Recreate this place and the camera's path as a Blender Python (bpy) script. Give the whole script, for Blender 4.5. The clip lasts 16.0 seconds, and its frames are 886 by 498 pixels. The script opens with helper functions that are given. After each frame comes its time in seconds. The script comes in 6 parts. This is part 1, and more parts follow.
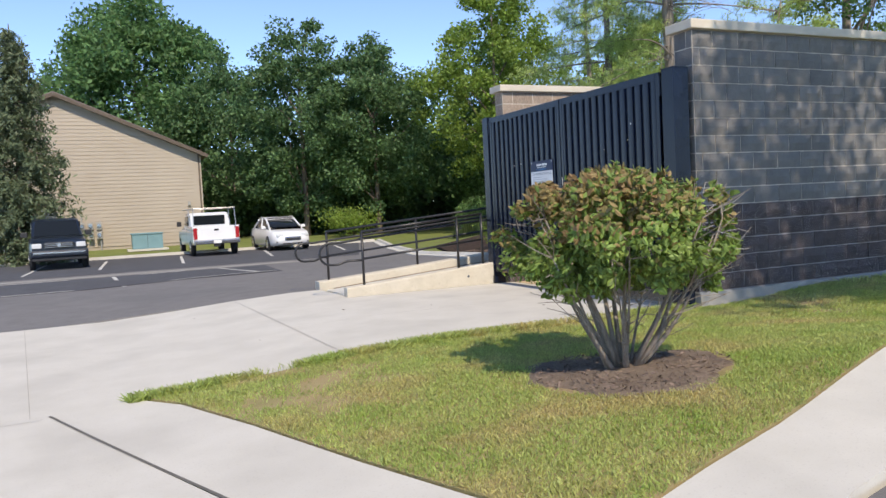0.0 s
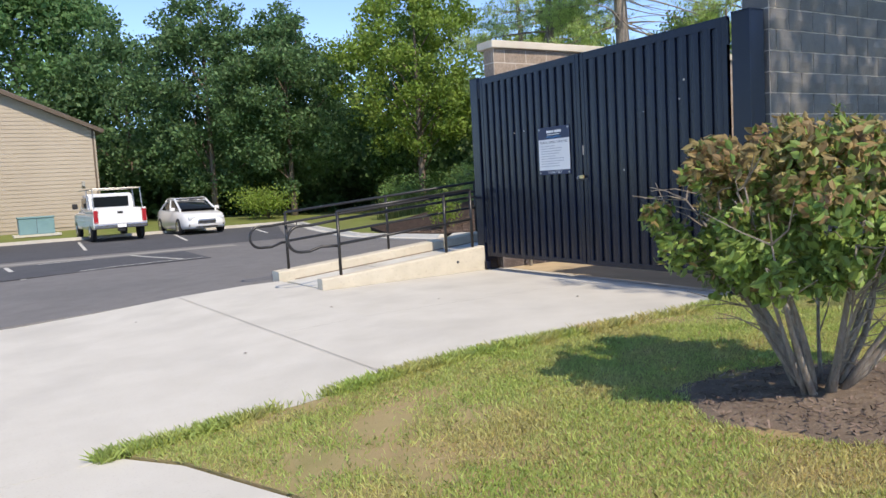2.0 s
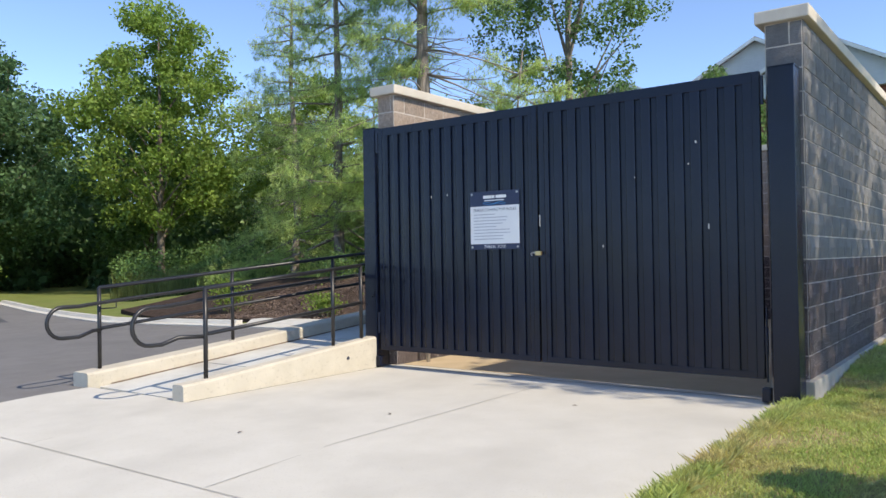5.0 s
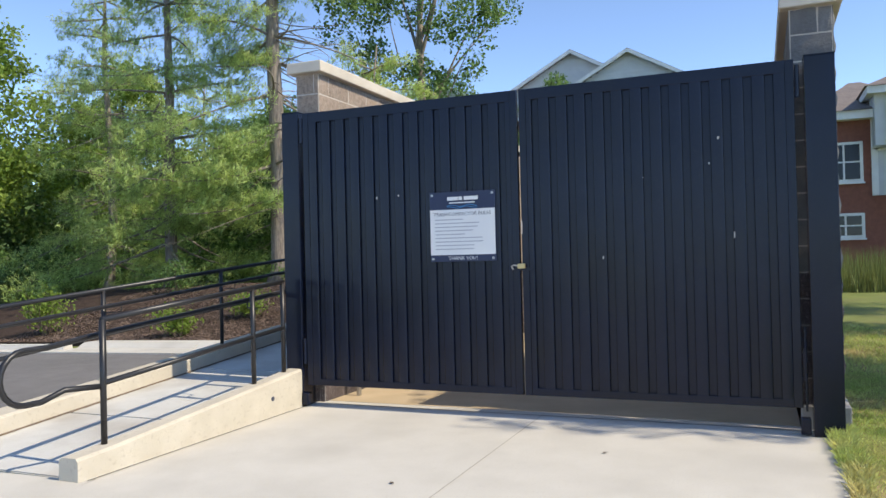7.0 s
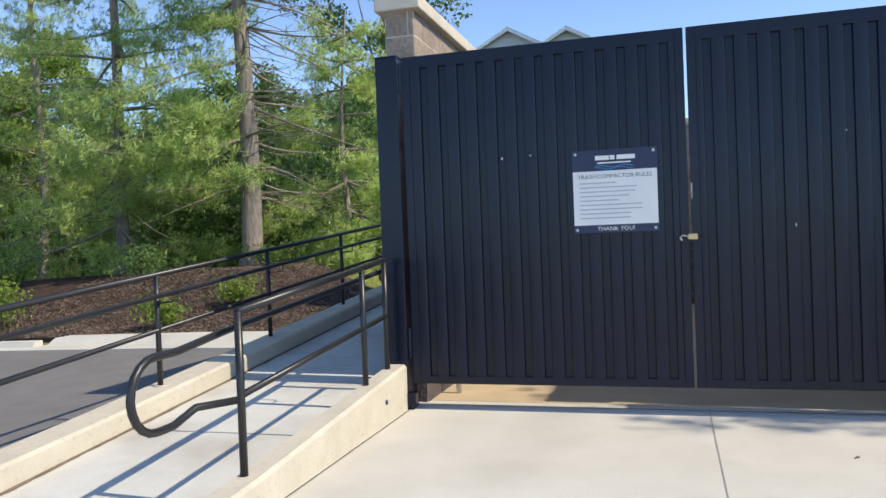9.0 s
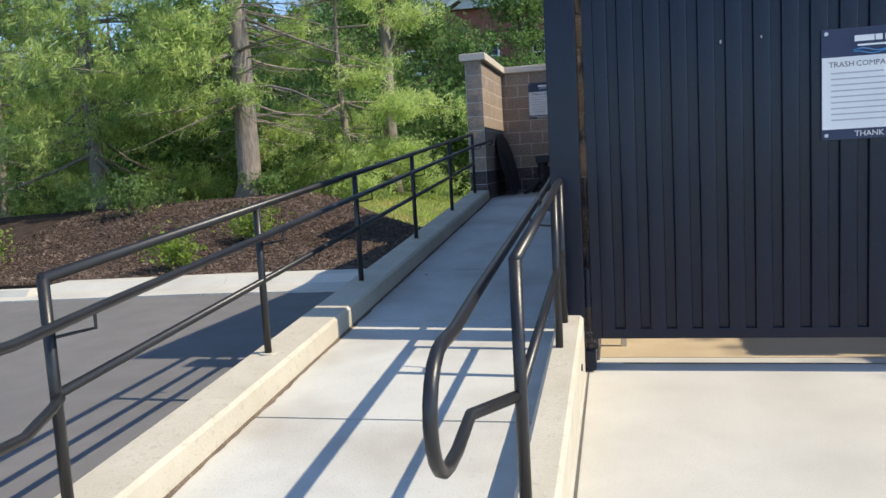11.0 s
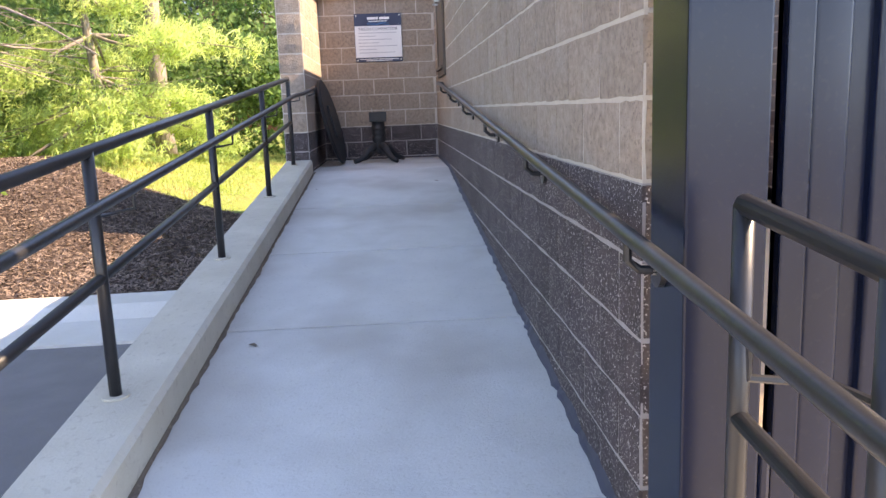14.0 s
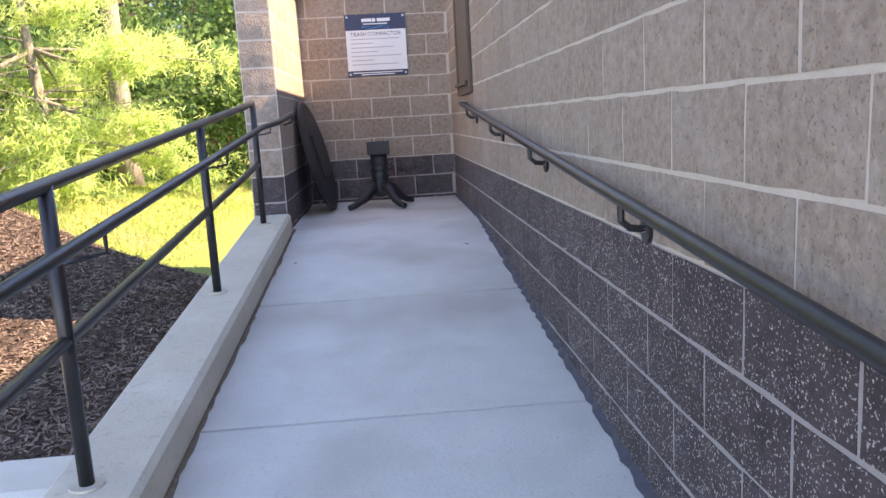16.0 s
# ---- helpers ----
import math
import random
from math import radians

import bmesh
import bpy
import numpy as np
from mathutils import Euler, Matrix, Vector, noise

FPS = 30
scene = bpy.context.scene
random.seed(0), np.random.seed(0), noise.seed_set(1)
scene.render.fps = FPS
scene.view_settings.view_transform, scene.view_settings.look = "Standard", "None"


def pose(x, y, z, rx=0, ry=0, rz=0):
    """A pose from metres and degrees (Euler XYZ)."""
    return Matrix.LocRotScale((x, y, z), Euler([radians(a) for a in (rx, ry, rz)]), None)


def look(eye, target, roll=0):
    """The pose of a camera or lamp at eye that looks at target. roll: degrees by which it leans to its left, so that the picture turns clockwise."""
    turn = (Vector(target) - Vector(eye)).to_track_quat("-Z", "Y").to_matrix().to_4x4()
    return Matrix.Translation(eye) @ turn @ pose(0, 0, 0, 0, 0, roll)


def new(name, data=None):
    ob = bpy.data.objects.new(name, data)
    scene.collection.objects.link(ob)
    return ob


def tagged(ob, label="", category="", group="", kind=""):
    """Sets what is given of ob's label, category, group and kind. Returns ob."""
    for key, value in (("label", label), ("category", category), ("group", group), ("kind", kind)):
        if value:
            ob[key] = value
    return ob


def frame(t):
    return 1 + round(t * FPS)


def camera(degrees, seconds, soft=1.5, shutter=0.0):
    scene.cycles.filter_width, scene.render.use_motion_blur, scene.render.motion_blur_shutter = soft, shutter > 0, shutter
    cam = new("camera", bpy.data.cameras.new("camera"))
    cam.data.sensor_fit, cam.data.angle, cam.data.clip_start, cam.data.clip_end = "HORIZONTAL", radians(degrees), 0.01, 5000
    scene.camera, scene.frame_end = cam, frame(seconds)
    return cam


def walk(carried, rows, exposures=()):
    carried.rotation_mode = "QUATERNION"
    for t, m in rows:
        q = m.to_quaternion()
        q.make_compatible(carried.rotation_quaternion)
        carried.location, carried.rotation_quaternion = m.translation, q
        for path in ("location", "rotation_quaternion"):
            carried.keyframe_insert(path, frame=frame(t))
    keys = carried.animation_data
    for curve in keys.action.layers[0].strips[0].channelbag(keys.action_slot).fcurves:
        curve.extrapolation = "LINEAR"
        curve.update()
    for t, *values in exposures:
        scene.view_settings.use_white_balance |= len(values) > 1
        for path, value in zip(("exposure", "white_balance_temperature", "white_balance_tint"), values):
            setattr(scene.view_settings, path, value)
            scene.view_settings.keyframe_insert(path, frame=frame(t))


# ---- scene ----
cam = camera(59.9, 16.0)
PATH = [
    (0, (0.985, 0.264, 1.322), (1.803, 2.086, 1.216), -2.9),
    (0.5, (0.87, 0.795, 1.315), (1.743, 2.59, 1.187), -3.2),
    (1, (0.768, 1.354, 1.307), (1.698, 3.118, 1.155), -3.3),
    (1.5, (0.705, 1.953, 1.31), (1.687, 3.687, 1.146), -3.3),
    (2, (0.628, 2.482, 1.311), (1.672, 4.179, 1.141), -3.2),
    (2.5, (0.565, 3.031, 1.338), (1.69, 4.676, 1.178), -3.1),
    (3, (0.42, 3.558, 1.336), (1.648, 5.13, 1.189), -2.8),
    (3.5, (0.4, 4.115, 1.332), (1.737, 5.598, 1.218), -2.4),
    (4, (0.324, 4.704, 1.258), (1.768, 6.087, 1.2), -1.8),
    (4.2, (0.32, 4.921, 1.245), (1.803, 6.263, 1.212), -1.4),
    (6.3, (0.644, 7.13, 1.349), (2.404, 8.081, 1.369), -1.3),
    (6.5, (0.705, 7.316, 1.379), (2.492, 8.213, 1.395), -1.2),
    (7, (0.859, 7.765, 1.373), (2.707, 8.53, 1.398), -1.4),
    (7.5, (0.964, 8.259, 1.359), (2.852, 8.918, 1.395), -1.4),
    (8, (1.098, 8.748, 1.345), (3.01, 9.335, 1.38), -1.5),
    (8.5, (1.219, 9.26, 1.372), (3.14, 9.817, 1.39), -1.9),
    (9, (1.336, 9.813, 1.347), (3.256, 10.372, 1.32), -2.2),
    (9.5, (1.585, 10.317, 1.312), (3.494, 10.907, 1.246), -2.8),
    (9.7, (1.634, 10.498, 1.304), (3.541, 11.093, 1.213), -3.1),
    (11.8, (3.092, 12.133, 1.347), (5.049, 12.421, 1.053), -3.0),
    (12, (3.293, 12.228, 1.326), (5.255, 12.467, 1.021), -3.0),
    (12.5, (3.826, 12.375, 1.328), (5.795, 12.488, 0.993), -2.6),
    (13, (4.357, 12.484, 1.351), (6.326, 12.492, 0.999), -2.2),
    (13.5, (4.936, 12.572, 1.355), (6.901, 12.502, 0.992), -2.0),
    (14, (5.527, 12.607, 1.398), (7.491, 12.491, 1.038), -2.2),
    (14.5, (6.118, 12.693, 1.44), (8.082, 12.563, 1.084), -2.5),
    (15, (6.683, 12.665, 1.483), (8.648, 12.535, 1.134), -2.9),
    (15.5, (7.304, 12.724, 1.51), (9.271, 12.598, 1.171), -3.3),
    (16, (7.866, 12.715, 1.57), (9.833, 12.583, 1.234), -3.3),
]
walk(cam, [(t, look(eye, target, roll)) for t, eye, target, roll in PATH],
     [(0, 1.12, 7300, 12), (4, 1.27, 7200, 10), (7, 1.25, 7350, 9), (9.7, 1.25, 7300, 8), (11.8, 1.4, 7100, 7), (12.5, 1.48, 6950, 7), (13, 1.7, 7200, 11), (13.5, 2.35, 8500, 16),
      (14.2, 3.12, 9700, 22), (16, 3.2, 9500, 22)])

# ---- world, sun ----
SUN_EL, SUN_AZ = 46.0, 183.4          # degrees; azimuth clockwise from +y
world = bpy.data.worlds.new("world")
scene.world = world
world.use_nodes = True
wn = world.node_tree.nodes
sky = wn.new("ShaderNodeTexSky")
sky.sky_type = "NISHITA"
sky.sun_disc = False
sky.sun_elevation = radians(SUN_EL)
sky.sun_rotation = radians(SUN_AZ)
sky.air_density, sky.dust_density, sky.ozone_density = 0.52, 0.02, 4.0
world.node_tree.links.new(sky.outputs[0], wn["Background"].inputs[0])
wn["Background"].inputs[1].default_value = 0.15
sun_data = bpy.data.lights.new("sun", "SUN")
sun_data.energy, sun_data.angle, sun_data.color = 2.1, radians(0.53), (1.0, 0.93, 0.82)
sun = new("sun", sun_data)
_a, _e = radians(SUN_AZ), radians(SUN_EL)
sun_dir = Vector((math.sin(_a) * math.cos(_e), math.cos(_a) * math.cos(_e), math.sin(_e)))
sun.matrix_world = look(sun_dir * 60, (0, 0, 0))


# ---- materials ----
def mat(name, c1, c2=None, scale=4.0, rough=0.7, bump=0.0, bscale=None, metal=0.0, spots=None, sscale=40.0,
        samt=0.5, spec=0.5, vary=0.0, detail=6.0, coat=0.0, stain=None, stscale=0.6, stamt=0.5, trans=0.0, space="Object", stretch=None):
    """Principled: two tones by noise, fine spots, broad stains, bump, and a shade that varies by object."""
    m = bpy.data.materials.new(name)
    m.use_nodes = True
    nt = m.node_tree
    n, l = nt.nodes, nt.links
    b = n["Principled BSDF"]
    tc = n.new("ShaderNodeTexCoord")
    if space == "World":
        geo = n.new("ShaderNodeNewGeometry")
        vec = geo.outputs["Position"]
    else:
        vec = tc.outputs[space]
    if stretch:
        mp = n.new("ShaderNodeMapping")
        mp.inputs["Scale"].default_value = stretch
        l.new(vec, mp.inputs["Vector"])
        vec = mp.outputs[0]

    def noise_tex(sc, det=detail, ro=0.6):
        t = n.new("ShaderNodeTexNoise")
        t.inputs["Scale"].default_value, t.inputs["Detail"].default_value, t.inputs["Roughness"].default_value = sc, det, ro
        l.new(vec, t.inputs["Vector"])
        return t.outputs["Fac"]

    def ramp(fac, lo, hi):
        r = n.new("ShaderNodeMapRange")
        r.inputs["From Min"].default_value, r.inputs["From Max"].default_value = lo, hi
        l.new(fac, r.inputs["Value"])
        return r.outputs[0]

    def mix(fac, a, c):
        x = n.new("ShaderNodeMix")
        x.data_type = "RGBA"
        l.new(fac, x.inputs[0])
        for sock, v in ((x.inputs[6], a), (x.inputs[7], c)):
            if isinstance(v, tuple):
                sock.default_value = (*v, 1)
            else:
                l.new(v, sock)
        return x.outputs[2]

    col = mix(ramp(noise_tex(scale), 0.3, 0.7), c1, c2 or c1)
    if stain:
        f = n.new("ShaderNodeMath")
        f.operation = "MULTIPLY"
        f.inputs[1].default_value = stamt
        l.new(ramp(noise_tex(stscale, 3.0, 0.5), 0.48, 0.72), f.inputs[0])
        col = mix(f.outputs[0], col, stain)
    if spots:
        f = n.new("ShaderNodeMath")
        f.operation = "MULTIPLY"
        f.inputs[1].default_value = samt
        l.new(ramp(noise_tex(sscale, 2.0, 0.5), 0.6, 0.68), f.inputs[0])
        col = mix(f.outputs[0], col, spots)
    if vary:
        oi = n.new("ShaderNodeObjectInfo")
        gm = n.new("ShaderNodeNewGeometry")
        ad = n.new("ShaderNodeMath")
        ad.operation = "ADD"
        l.new(oi.outputs["Random"], ad.inputs[0])
        l.new(gm.outputs["Random Per Island"], ad.inputs[1])
        fr = n.new("ShaderNodeMath")
        fr.operation = "FRACT"
        l.new(ad.outputs[0], fr.inputs[0])
        r = n.new("ShaderNodeMapRange")
        r.inputs["To Min"].default_value, r.inputs["To Max"].default_value = 1 - vary, 1 + vary
        l.new(fr.outputs[0], r.inputs["Value"])
        hs = n.new("ShaderNodeHueSaturation")
        l.new(r.outputs[0], hs.inputs["Value"])
        l.new(col, hs.inputs["Color"])
        col = hs.outputs[0]
    l.new(col, b.inputs["Base Color"])
    b.inputs["Roughness"].default_value, b.inputs["Metallic"].default_value = rough, metal
    b.inputs["Specular IOR Level"].default_value = spec
    if coat:
        b.inputs["Coat Weight"].default_value, b.inputs["Coat Roughness"].default_value = coat, 0.08
    if bump:
        bp = n.new("ShaderNodeBump")
        bp.inputs["Strength"].default_value, bp.inputs["Distance"].default_value = bump, 0.01
        l.new(noise_tex(bscale or scale * 8), bp.inputs["Height"])
        l.new(bp.outputs[0], b.inputs["Normal"])
    if trans:
        tl = n.new("ShaderNodeBsdfTranslucent")
        l.new(col, tl.inputs["Color"])
        ms = n.new("ShaderNodeMixShader")
        ms.inputs[0].default_value = trans
        l.new(b.outputs[0], ms.inputs[1])
        l.new(tl.outputs[0], ms.inputs[2])
        l.new(ms.outputs[0], n["Material Output"].inputs["Surface"])
    return m


M = {}
M["asphalt"] = mat("asphalt", (0.15, 0.143, 0.142), (0.19, 0.182, 0.18), 3.0, 0.9, 0.5, 160, spots=(0.22, 0.21, 0.2), sscale=110, samt=0.5, stain=(0.115, 0.112, 0.115), stscale=0.35, space="World")
M["asphalt_dark"] = mat("asphalt_dark", (0.06, 0.061, 0.07), (0.085, 0.086, 0.095), 2.0, 0.9, 0.4, 150, spots=(0.13, 0.13, 0.13), sscale=110, samt=0.4, space="World")
M["yard_floor"] = mat("yard_floor", (0.5, 0.39, 0.25), (0.58, 0.46, 0.31), 3.0, 0.9, 0.3, 80, stain=(0.4, 0.31, 0.2), stscale=1.2, space="World")
M["line_paint"] = mat("line_paint", (0.62, 0.61, 0.57), (0.5, 0.49, 0.46), 12, 0.8, 0.2, space="World")
M["concrete"] = mat("concrete", (0.535, 0.51, 0.455), (0.595, 0.57, 0.515), 2.2, 0.88, 0.25, 120, spots=(0.4, 0.37, 0.33), sscale=70, samt=0.3, stain=(0.41, 0.39, 0.35), stscale=0.9, stamt=0.5, space="World")
M["concrete_ramp"] = mat("concrete_ramp", (0.525, 0.52, 0.485), (0.6, 0.592, 0.555), 3.0, 0.88, 0.3, 90, spots=(0.38, 0.35, 0.31), sscale=60, samt=0.25, stain=(0.4, 0.37, 0.325), stscale=1.3, stamt=0.8, space="World")
M["concrete_curb"] = mat("concrete_curb", (0.5, 0.455, 0.37), (0.58, 0.53, 0.44), 5.0, 0.88, 0.4, 70, spots=(0.36, 0.31, 0.25), sscale=30, samt=0.35, stain=(0.44, 0.39, 0.31), stscale=2.0, space="World")
M["saw_cut"] = mat("saw_cut", (0.32, 0.3, 0.27), (0.4, 0.38, 0.34), 9, 0.95, space="World")
M["gutter"] = mat("gutter", (0.25, 0.24, 0.225), (0.31, 0.295, 0.275), 2, 0.95, 0.3, 80, space="World")
M["joint"] = mat("joint", (0.10, 0.095, 0.085), (0.15, 0.14, 0.125), 20, 0.95, space="World")
M["thatch"] = mat("thatch", (0.25, 0.22, 0.085), (0.36, 0.28, 0.14), 3.5, 0.98, 0.8, 70, spots=(0.3, 0.22, 0.12), sscale=25, samt=0.6, stain=(0.37, 0.25, 0.14), stscale=0.9, stamt=0.9, space="World")
M["grass"] = mat("grass", (0.12, 0.165, 0.03), (0.19, 0.215, 0.05), 1.1, 0.95, 0.6, 60, spots=(0.2, 0.17, 0.07), sscale=14, samt=0.5, stain=(0.16, 0.15, 0.05), stscale=0.8, stamt=0.6, space="World")
M["blade"] = mat("blade", (0.37, 0.5, 0.12), (0.58, 0.61, 0.23), 1.6, 0.6, vary=0.32, trans=0.5, stain=(0.64, 0.5, 0.25), stscale=1.3, stamt=0.9, space="World")
M["soil"] = mat("soil", (0.13, 0.095, 0.07), (0.21, 0.16, 0.12), 6, 0.98, 0.9, 60, spots=(0.3, 0.23, 0.16), sscale=50, samt=0.6, space="World")
M["mulch"] = mat("mulch", (0.03, 0.021, 0.018), (0.08, 0.058, 0.049), 9, 0.98, 1.0, 45, spots=(0.13, 0.085, 0.06), sscale=26, samt=0.6, spec=0.1, space="World")
M["chip"] = mat("chip", (0.11, 0.079, 0.065), (0.27, 0.2, 0.162), 3, 0.95, vary=0.42, spec=0.1, space="World")
M["block_tan"] = mat("block_tan", (0.24, 0.185, 0.145), (0.42, 0.33, 0.262), 30, 0.95, 1.0, 60, spots=(0.15, 0.11, 0.09), sscale=110, samt=0.6, stain=(0.38, 0.325, 0.275), stscale=5.0, stamt=0.5, vary=0.08, space="World")
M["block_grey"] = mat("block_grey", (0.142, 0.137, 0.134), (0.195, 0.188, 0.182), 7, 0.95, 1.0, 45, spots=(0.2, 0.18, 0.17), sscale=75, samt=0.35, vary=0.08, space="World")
M["block_dark"] = mat("block_dark", (0.042, 0.032, 0.034), (0.088, 0.068, 0.069), 9, 0.9, 1.0, 60, spots=(0.55, 0.5, 0.48), sscale=150, samt=0.85, vary=0.16, space="World")
M["mortar"] = mat("mortar", (0.52, 0.46, 0.39), (0.6, 0.53, 0.45), 14, 0.98, 0.6, 90, space="World")
M["mortar_dark"] = mat("mortar_dark", (0.31, 0.28, 0.27), (0.39, 0.36, 0.35), 14, 0.98, 0.6, 90, space="World")
M["cap"] = mat("cap", (0.56, 0.5, 0.41), (0.63, 0.57, 0.48), 4, 0.9, 0.3, 80, stain=(0.45, 0.4, 0.33), stscale=1.5, space="World")
M["gate_paint"] = mat("gate_paint", (0.003, 0.0066, 0.02), (0.0045, 0.0088, 0.0245), 3, 0.25, 0.04, 30, spec=0.32, spots=(0.03, 0.03, 0.033), sscale=60, samt=0.12, stain=(0.009, 0.0105, 0.014), stscale=1.4, stamt=0.5, space="World")
M["rail_paint"] = mat("rail_paint", (0.014, 0.014, 0.016), (0.022, 0.022, 0.024), 6, 0.36, 0.08, 50, spec=0.5, space="World")
M["steel"] = mat("steel", (0.55, 0.53, 0.5), (0.45, 0.44, 0.42), 20, 0.4, metal=0.9)
M["brass"] = mat("brass", (0.62, 0.5, 0.26), (0.5, 0.4, 0.2), 20, 0.4, metal=0.8)
M["chipped"] = mat("chipped", (0.5, 0.5, 0.5), (0.36, 0.36, 0.36), 30, 0.7)
M["sign_navy"] = mat("sign_navy", (0.012, 0.022, 0.065), (0.016, 0.028, 0.075), 5, 0.45)
M["sign_white"] = mat("sign_white", (0.78, 0.78, 0.77), (0.72, 0.72, 0.72), 3, 0.45)
M["ink"] = mat("ink", (0.05, 0.055, 0.08), None, 5, 0.6)
M["ink_soft"] = mat("ink_soft", (0.4, 0.4, 0.44), None, 5, 0.6)
M["wave_blue"] = mat("wave_blue", (0.03, 0.2, 0.45), None, 5, 0.5)
M["siding"] = mat("siding", (0.37, 0.312, 0.245), (0.41, 0.35, 0.28), 0.5, 0.75, 0.1, 30, space="World")
M["trim_brown"] = mat("trim_brown", (0.1, 0.075, 0.055), (0.12, 0.09, 0.07), 4, 0.8, space="World")
M["roof"] = mat("roof", (0.16, 0.135, 0.125), (0.22, 0.19, 0.175), 9, 0.95, 0.7, 14, stain=(0.12, 0.1, 0.095), stscale=1.2, space="World")
M["white_trim"] = mat("white_trim", (0.78, 0.78, 0.76), (0.7, 0.7, 0.68), 3, 0.6, space="World")
M["brick_far"] = mat("brick_far", (0.20, 0.075, 0.055), (0.27, 0.105, 0.075), 5, 0.9, 0.5, 30, space="World")
M["siding_grey"] = mat("siding_grey", (0.53, 0.545, 0.55), (0.58, 0.595, 0.6), 2, 0.8, space="World")
M["bark"] = mat("bark", (0.10, 0.075, 0.055), (0.22, 0.175, 0.135), 6, 0.95, 1.0, 22, stretch=(3, 3, 0.5), space="World")
M["bark_grey"] = mat("bark_grey", (0.13, 0.108, 0.09), (0.34, 0.285, 0.24), 9, 0.95, 0.8, 26, stretch=(3, 3, 0.5), space="World")
M["bark_bush"] = mat("bark_bush", (0.19, 0.155, 0.125), (0.36, 0.305, 0.25), 14, 0.95, 0.8, 40, stretch=(3, 3, 0.6), space="World")
M["twig_dead"] = mat("twig_dead", (0.3, 0.27, 0.24), (0.4, 0.36, 0.33), 8, 0.95, space="World")


def leaf_mat(name, a, b, vary=0.35, trans=0.4, sc=0.6, rough=0.55):
    return mat(name, a, b, sc, rough, vary=vary, trans=trans, detail=2.0, space="World", spec=0.35)


M["leaf_deep"] = leaf_mat("leaf_deep", (0.092, 0.178, 0.072), (0.14, 0.24, 0.098), 0.45, 0.5)
M["leaf_mid"] = leaf_mat("leaf_mid", (0.125, 0.22, 0.07), (0.185, 0.295, 0.095), 0.5, 0.55)
M["leaf_maple"] = leaf_mat("leaf_maple", (0.095, 0.195, 0.07), (0.145, 0.265, 0.095), 0.4, 0.5)
M["leaf_lime"] = leaf_mat("leaf_lime", (0.19, 0.29, 0.05), (0.26, 0.36, 0.075), 0.35, 0.5)
M["leaf_bush"] = leaf_mat("leaf_bush", (0.15, 0.245, 0.055), (0.26, 0.34, 0.085), 0.5, 0.35, 4.0, 0.45)
M["leaf_bush_red"] = leaf_mat("leaf_bush_red", (0.33, 0.2, 0.1), (0.3, 0.27, 0.1), 0.4, 0.35, 4.0)
# pine needles in two tones, shaded and sunlit, the light put into the colour
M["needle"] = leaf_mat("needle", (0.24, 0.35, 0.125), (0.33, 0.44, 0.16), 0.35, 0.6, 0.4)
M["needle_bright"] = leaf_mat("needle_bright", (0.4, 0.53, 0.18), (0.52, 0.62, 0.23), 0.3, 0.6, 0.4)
M["spruce"] = leaf_mat("spruce", (0.11, 0.15, 0.08), (0.175, 0.215, 0.12), 0.35, 0.3, 0.4)
M["reed"] = leaf_mat("reed", (0.16, 0.2, 0.06), (0.24, 0.27, 0.1), 0.4, 0.4, 0.6)
M["white_car"] = mat("white_car", (0.78, 0.78, 0.78), (0.74, 0.74, 0.75), 2, 0.25, coat=0.8)
M["dark_car"] = mat("dark_car", (0.008, 0.012, 0.022), (0.01, 0.015, 0.026), 2, 0.3, coat=0.25)
M["glass_dark"] = mat("glass_dark", (0.012, 0.015, 0.018), None, 2, 0.08, spec=0.3)
M["tyre"] = mat("tyre", (0.016, 0.016, 0.017), (0.024, 0.024, 0.025), 9, 0.9)
M["chrome"] = mat("chrome", (0.45, 0.45, 0.46), (0.38, 0.38, 0.4), 4, 0.22, metal=0.95)
M["lamp_red"] = mat("lamp_red", (0.35, 0.015, 0.02), None, 4, 0.25, coat=0.5)
M["lamp_clear"] = mat("lamp_clear", (0.6, 0.62, 0.64), None, 4, 0.12, coat=0.6)
M["black_plastic"] = mat("black_plastic", (0.014, 0.014, 0.016), (0.022, 0.022, 0.024), 9, 0.55)
M["green_box"] = mat("green_box", (0.14, 0.26, 0.29), (0.17, 0.3, 0.33), 3, 0.6)
M["meter_grey"] = mat("meter_grey", (0.3, 0.29, 0.26), (0.36, 0.35, 0.32), 6, 0.6)
M["plinth"] = mat("plinth", (0.3, 0.285, 0.265), (0.38, 0.36, 0.33), 5, 0.92, 0.4, 60, stain=(0.34, 0.32, 0.29), stscale=1.6, space="World")


# ---- building helpers ----
def mesh_of(bm, material, smooth=False):
    me = bpy.data.meshes.new("mesh")
    bm.to_mesh(me)
    bm.free()
    me.materials.append(M[material] if isinstance(material, str) else material)
    if smooth:
        me.polygons.foreach_set("use_smooth", [True] * len(me.polygons))
    return me


def part(name, bm, material, parent=None, label="", smooth=False):
    ob = new(name, mesh_of(bm, material, smooth))
    if parent:
        ob.parent = parent
    if label:
        ob["label"] = label
    return ob


def thing(name, label, category, group="", kind="", at=(0, 0, 0)):
    ob = new(name)
    ob.location = at
    ob.empty_display_size = 0.1
    return tagged(ob, label, category, group, kind)


